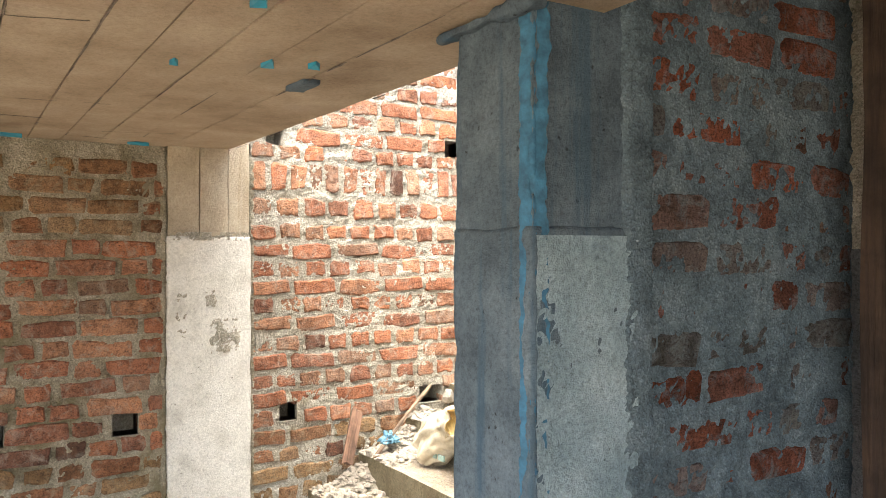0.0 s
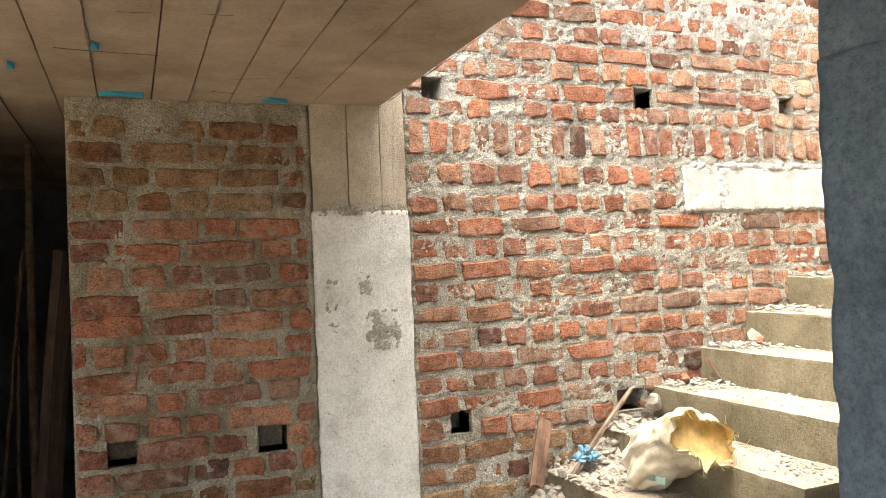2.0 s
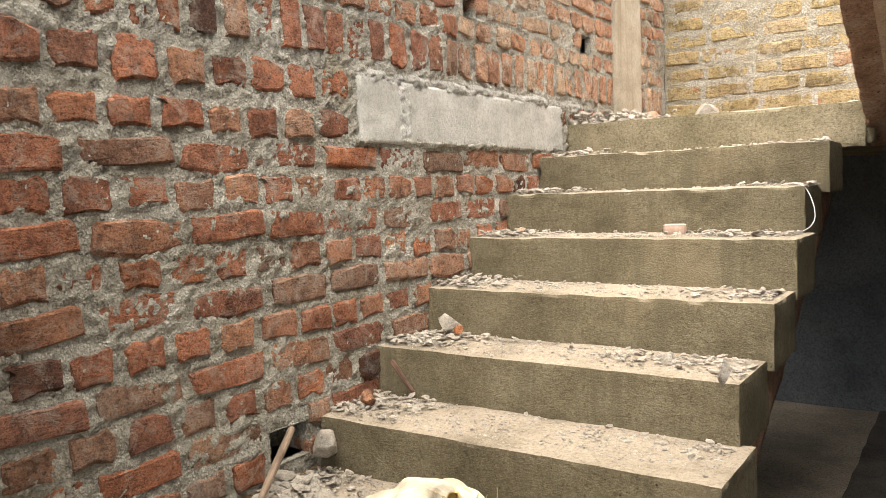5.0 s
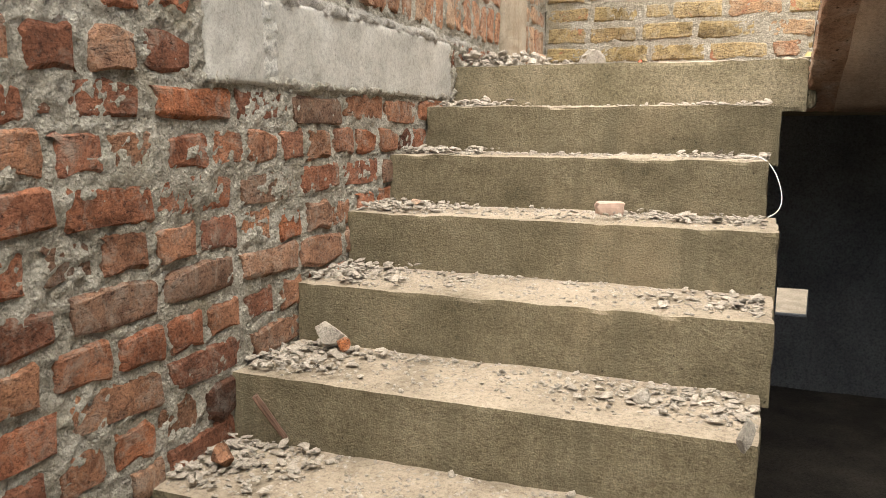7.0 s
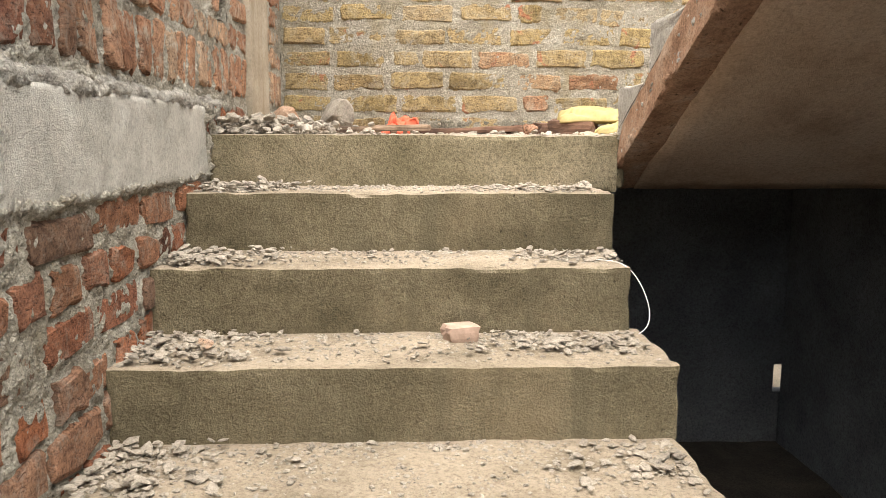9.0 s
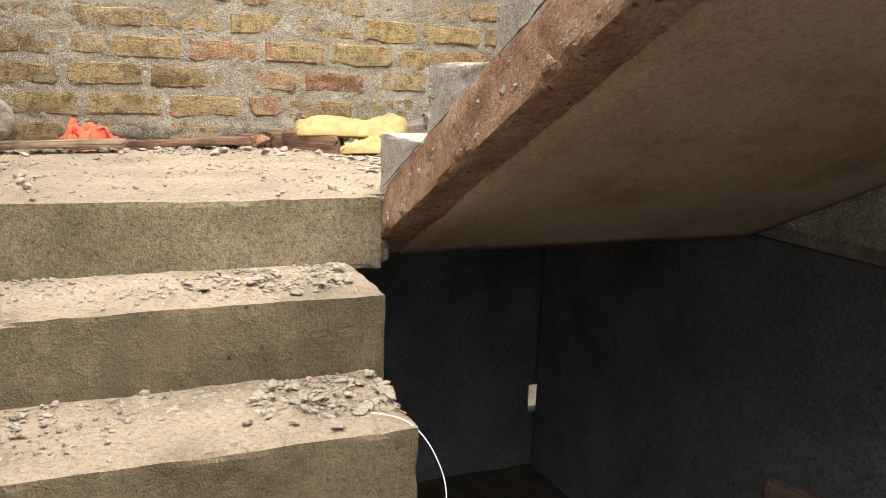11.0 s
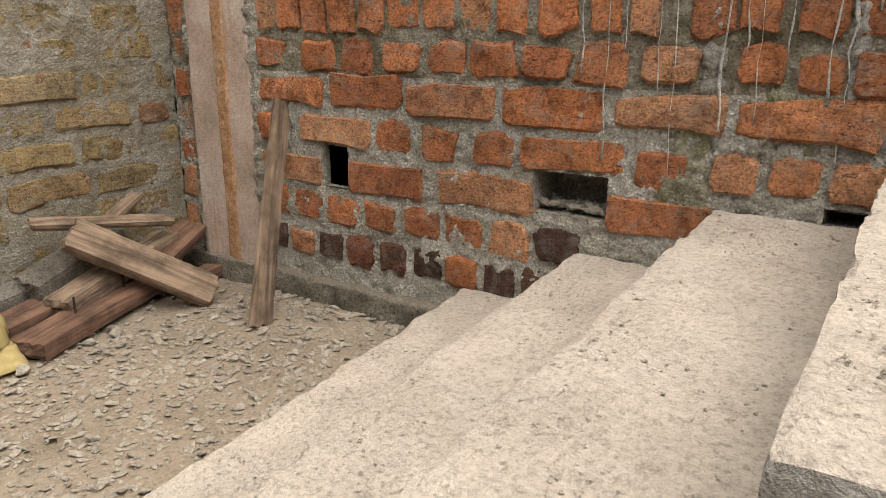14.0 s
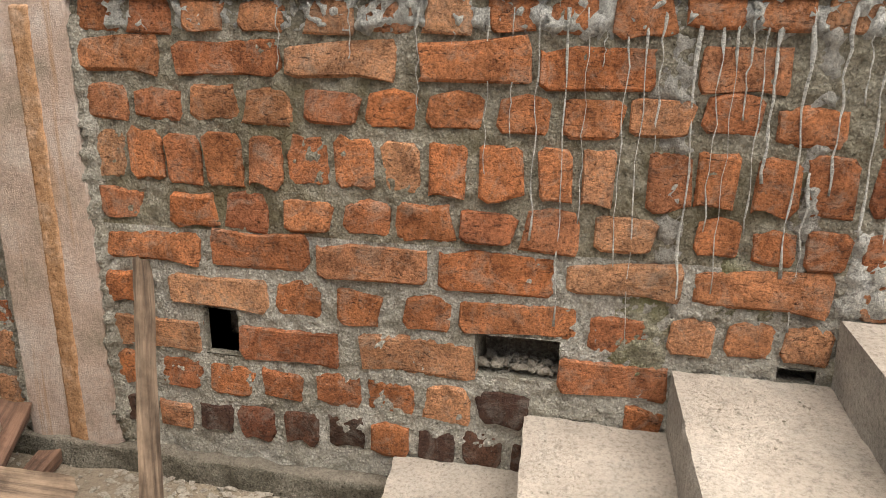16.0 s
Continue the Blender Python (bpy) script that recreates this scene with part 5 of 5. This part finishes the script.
# render and paint on the column; the render's blue cast is skylight in its colour
blue_face = Face((-1.30, 0), (0, 1), (1, 0))
part("render_coat", mortar_sheet(blue_face, 1.045, 1.345, 0.0, 1.58, [], 0.010, 81, 0.004, 0.008), CONCRETE_PALE, blue_col, "pale pitted render, tinted for blue skylight", smooth=True)
BLUE_PAINT = plain_material("bright_blue_paint", (0.03, 0.115, 0.20), 0.85, 0.5, 30, 0.006)
south_face = Face((0, 1.035), (1, 0), (0, -1))
part("clot", mortar_sheet(blue_face, 1.28, 1.42, 0.0, 3.0, [], 0.010, 92, 0.006, 0.014, 0.03), MORTAR_SKY_TINT, blue_col, smooth=True)
part("painted_corner", mortar_sheet(blue_face, 1.031, 1.062, 0.0, 2.08, [], 0.007, 82, -0.003, 0.013, 0.012), BLUE_PAINT, blue_col, "bright blue paint left on the corner", smooth=True)
part("painted_corner", mortar_sheet(south_face, -1.327, -1.296, 0.0, 2.08, [], 0.007, 83, -0.005, 0.013, 0.012), BLUE_PAINT, blue_col, "bright blue paint left on the corner", smooth=True)
part("formwork_lip", rough_box(-1.66, -1.275, 1.005, 1.06, 2.055, 2.085, 0.010, 0.008, 0.02, 0.02, 83), CONCRETE_SKY_TINT, blue_col, "ragged cement lip under the ceiling", smooth=True)

# scraps of blue sheeting caught in the ceiling joints
for x, y, a, w in ((-2.27, 0.51, 0.04, 0.02), (-2.17, 0.74, 0.07, 0.03), (-2.11, 0.86, 0.04, 0.03), (-1.64, 0.535, 0.07, 0.03), (-3.47, 0.095, 0.05, 0.025), (-3.76, -0.17, 0.05, 0.025), (-4.10, 0.10, 0.02, 0.16), (-4.1, 0.72, 0.02, 0.10)):
    tri = (np.array([(x, y, CEIL + 0.01), (x + a, y + w * 0.3, CEIL + 0.01), (x + a * 0.4, y + w, CEIL + 0.01), (x, y, CEIL - 0.012), (x + a, y + w * 0.3, CEIL - 0.004), (x + a * 0.4, y + w, CEIL - 0.016)]), [[0, 1, 2], [3, 5, 4], [0, 3, 4, 1], [1, 4, 5, 2], [2, 5, 3, 0]])
    part("plastic_scrap", tri, BLUE_PLASTIC, slab, "scrap of blue plastic sheeting")
part("cement_patch", rough_box(-2.46, -2.30, 0.92, 0.985, CEIL - 0.012, CEIL + 0.02, 0.012, 0.006, 0.01, 0.006, 91), CONCRETE_SKY_TINT, slab, "grey cement patch", smooth=True)

# crumbled arrises on the open side of the upper flight
r8 = np.random.default_rng(18)
for k in range(5):
    y1, z1 = NOSE2 - GOING2 * k, FIRST2 + RISE2 * k
    part("crumbled_edge", rubble(r8, 120, lambda r: (X2L + 0.009 + abs(r.normal(0, 0.012)), y1 - 0.008 - abs(r.normal(0, 0.012)), z1 - 0.02 - (RISE2 - 0.03) * r.random() ** 0.7), [0.003, 0.005, 0.007], 0.9), STEP_GREY, upper, "crumbling edge with bared grit")
low_edge = rubble(r8, 420, lambda r: (X2L + 0.006 + 0.014 * r.random(), 2.4 + 2.25 * r.random(), 0.028 * r.random() ** 3), [0.004, 0.007, 0.010, 0.015], 0.9)
low_edge[0][:, 2] += 1.795 - slope2 * (low_edge[0][:, 1] - 4.239)
part("crumbled_edge", low_edge, WAIST, upper, "crumbling lower edge with bared grit")
seam = [(X2L + 0.002, 4.56 - 0.03 * k, 1.918 - slope2 * (0.321 - 0.03 * k) + 0.006 * noise.noise(Vector((k * 0.7, 4, 0)))) for k in range(40)]
part("seam", tube(seam, [0.0008 + 0.003 * abs(noise.noise(Vector((k * 0.9, 0, 0)))) for k in range(40)], 6), JOINT_GREY, upper, "ragged dark seam above the sloping slab", smooth=True)
spall = rubble(r8, 240, lambda r: (X2L + 0.007 + 0.005 * r.random(), 3.75 + 0.85 * r.random(), 0.10 * r.random() ** 1.8), [0.003, 0.005, 0.008, 0.012], 0.8)
spall[0][:, 2] += 1.80 - slope2 * (spall[0][:, 1] - 4.239)
part("spalled_patch", spall, STEP_GREY, upper, "pale grey grit where the face has spalled")

# honeycombed stones in the raw side of an upper step
r5 = np.random.default_rng(15)
bm = bmesh.new()
bmesh.ops.create_icosphere(bm, subdivisions=2, radius=1.0)
bm.verts.index_update()
ball = (np.array([q.co for q in bm.verts]), [[q.index for q in f.verts] for f in bm.faces])
bm.free()
for k in range(28):
    y, z, d = 3.60 - 0.021 * (k % 7) - 0.01 * r5.random(), 2.268 + 0.02 * (k // 7) + 0.01 * r5.random(), r5.uniform(0.010, 0.016)
    pebble = ball[0] * (1 + 0.6 * fnoise(ball[0], 1.3, k))[:, None] * np.array([0.8, 1.15, 0.9]) * d + np.array([X2L + 0.017, y, z])
    part("exposed_stone", (pebble, ball[1]), COBBLE, upper, "rounded grey stone bared in the concrete", smooth=True)

# ---- dark room and the space under the upper flight ----
def pole(label, p, q, r):
    p, q = Vector(p), Vector(q)
    n = 16
    path = [p.lerp(q, k / n) + Vector((0.006 * noise.noise(Vector((k, p.x, 0))), 0.006 * noise.noise(Vector((k, p.y, 5))), 0)) for k in range(n + 1)]
    rad = [r * (1.12 if k % 4 == 0 else 1.0) * (1 - 0.15 * k / n) for k in range(n + 1)]
    th = thing("bamboo_pole", label, "pole", tuple(p), "bamboo poles in the dark room")
    part("cane", tube(path, rad, 10), BAMBOO, th, smooth=True)


pole("tall bamboo pole standing in the dark room", (-5.25, -0.28, 0), (-5.15, -0.26, 2.05), 0.021)
pole("thin bamboo pole leaning in the dark room", (-5.35, -0.46, 0), (-5.2, -0.30, 1.55), 0.010)
pole("thin bamboo pole leaning in the dark room", (-5.30, -0.36, 0), (-5.3, -0.34, 1.4), 0.010)
pole("tall bamboo pole standing in the dark room", (-5.2, -0.53, 0), (-5.2, -0.52, 2.05), 0.018)
board("beam", "dark timber beam leaning beside the wall's end", (-4.9, -0.22, 0), (-4.75, -0.08, 1.5), 0.09, 0.06, WOOD_DARK, 0, 51, "beam")
board("post", "dark timber post standing beside the stub wall", (-1.16, 2.19, -0.02), (-1.16, 2.19, 2.75), 0.12, 0.12, WOOD_DARK, 0, 52, "post")
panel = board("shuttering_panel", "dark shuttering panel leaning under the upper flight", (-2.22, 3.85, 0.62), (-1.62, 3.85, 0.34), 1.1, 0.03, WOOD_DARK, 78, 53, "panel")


# ---- bricks, piece by piece ----
bond_f = Bond(BRICK_SUNLIT_PALE, 0.255, 0.125, 0.078, seed=15)
bond_brown = Bond(BRICK_BROWN, 0.235, 0.12, 0.083, seed=14)
for u0, u1, z0, z1, holes in bay:
    gaps = holes + [band] if 1 < u0 < 5 else holes
    rows = [r for r in (rows_a if u0 < 0.5 else rows_w) if r[0] > z0 and r[1] < z1 + 0.02]
    whole = wall_west_room if u0 < 0.5 else wall_west
    # brown bricks low down; in the room's top courses they paint the ceiling's shade
    bond_brown.lay(west, whole, [r for r in rows if r[1] < 0.55 or (u0 < 0.5 and r[1] > 1.62)], u0 + 0.01, u1 - 0.01, gaps, proud=0.004, sooty=0.05)
    bond_w.lay(west, whole, [r for r in rows if 0.55 <= r[1] < (1.62 if u0 < 0.5 else 1.85)], u0 + 0.01, u1 - 0.01, gaps)
    # upper courses beyond 3.57 take the bricks with hazy sun in their colour
    for bond, a, b in () if u0 < 0.5 else ((bond_w, u0 + 0.01, min(u1 - 0.01, 3.55)), (bond_f, max(u0 + 0.01, 3.57), u1 - 0.01)):
        if b > a:
            bond.lay(west, wall_west_upper, [r for r in rows if r[1] >= 1.85], a, b, gaps)
bond_n.lay(back, wall_north, rows_n, XW + 0.01, XE - 0.01, [], joint=0.028, proud=0.003, loose=0.003, sooty=0.0)
east_run = Face((XE, 5.635), (0, -1), (-1, 0))
gaps_e = [(5.635 - h[1], 5.635 - h[0], h[2], h[3]) for h in holes_e]
bond_e.lay(east_run, wall_east, rows_e[:1], 0.0, 3.3, gaps_e, joint=0.026, proud=0.004, sooty=0.65)
bond_e.lay(east_run, wall_east, rows_e[1:2], 0.0, 3.3, gaps_e, joint=0.026, proud=0.004, sooty=0.2)
bond_e.lay(east_run, wall_east, rows_e[2:], 0.0, 3.3, gaps_e, joint=0.028, proud=0.008, loose=0.003, sooty=0.01)
bond_e.lay(east, wall_east, [(a, b, "H") for a, b, _ in rows_e], 5.98, YB - 0.01, [], joint=0.03)
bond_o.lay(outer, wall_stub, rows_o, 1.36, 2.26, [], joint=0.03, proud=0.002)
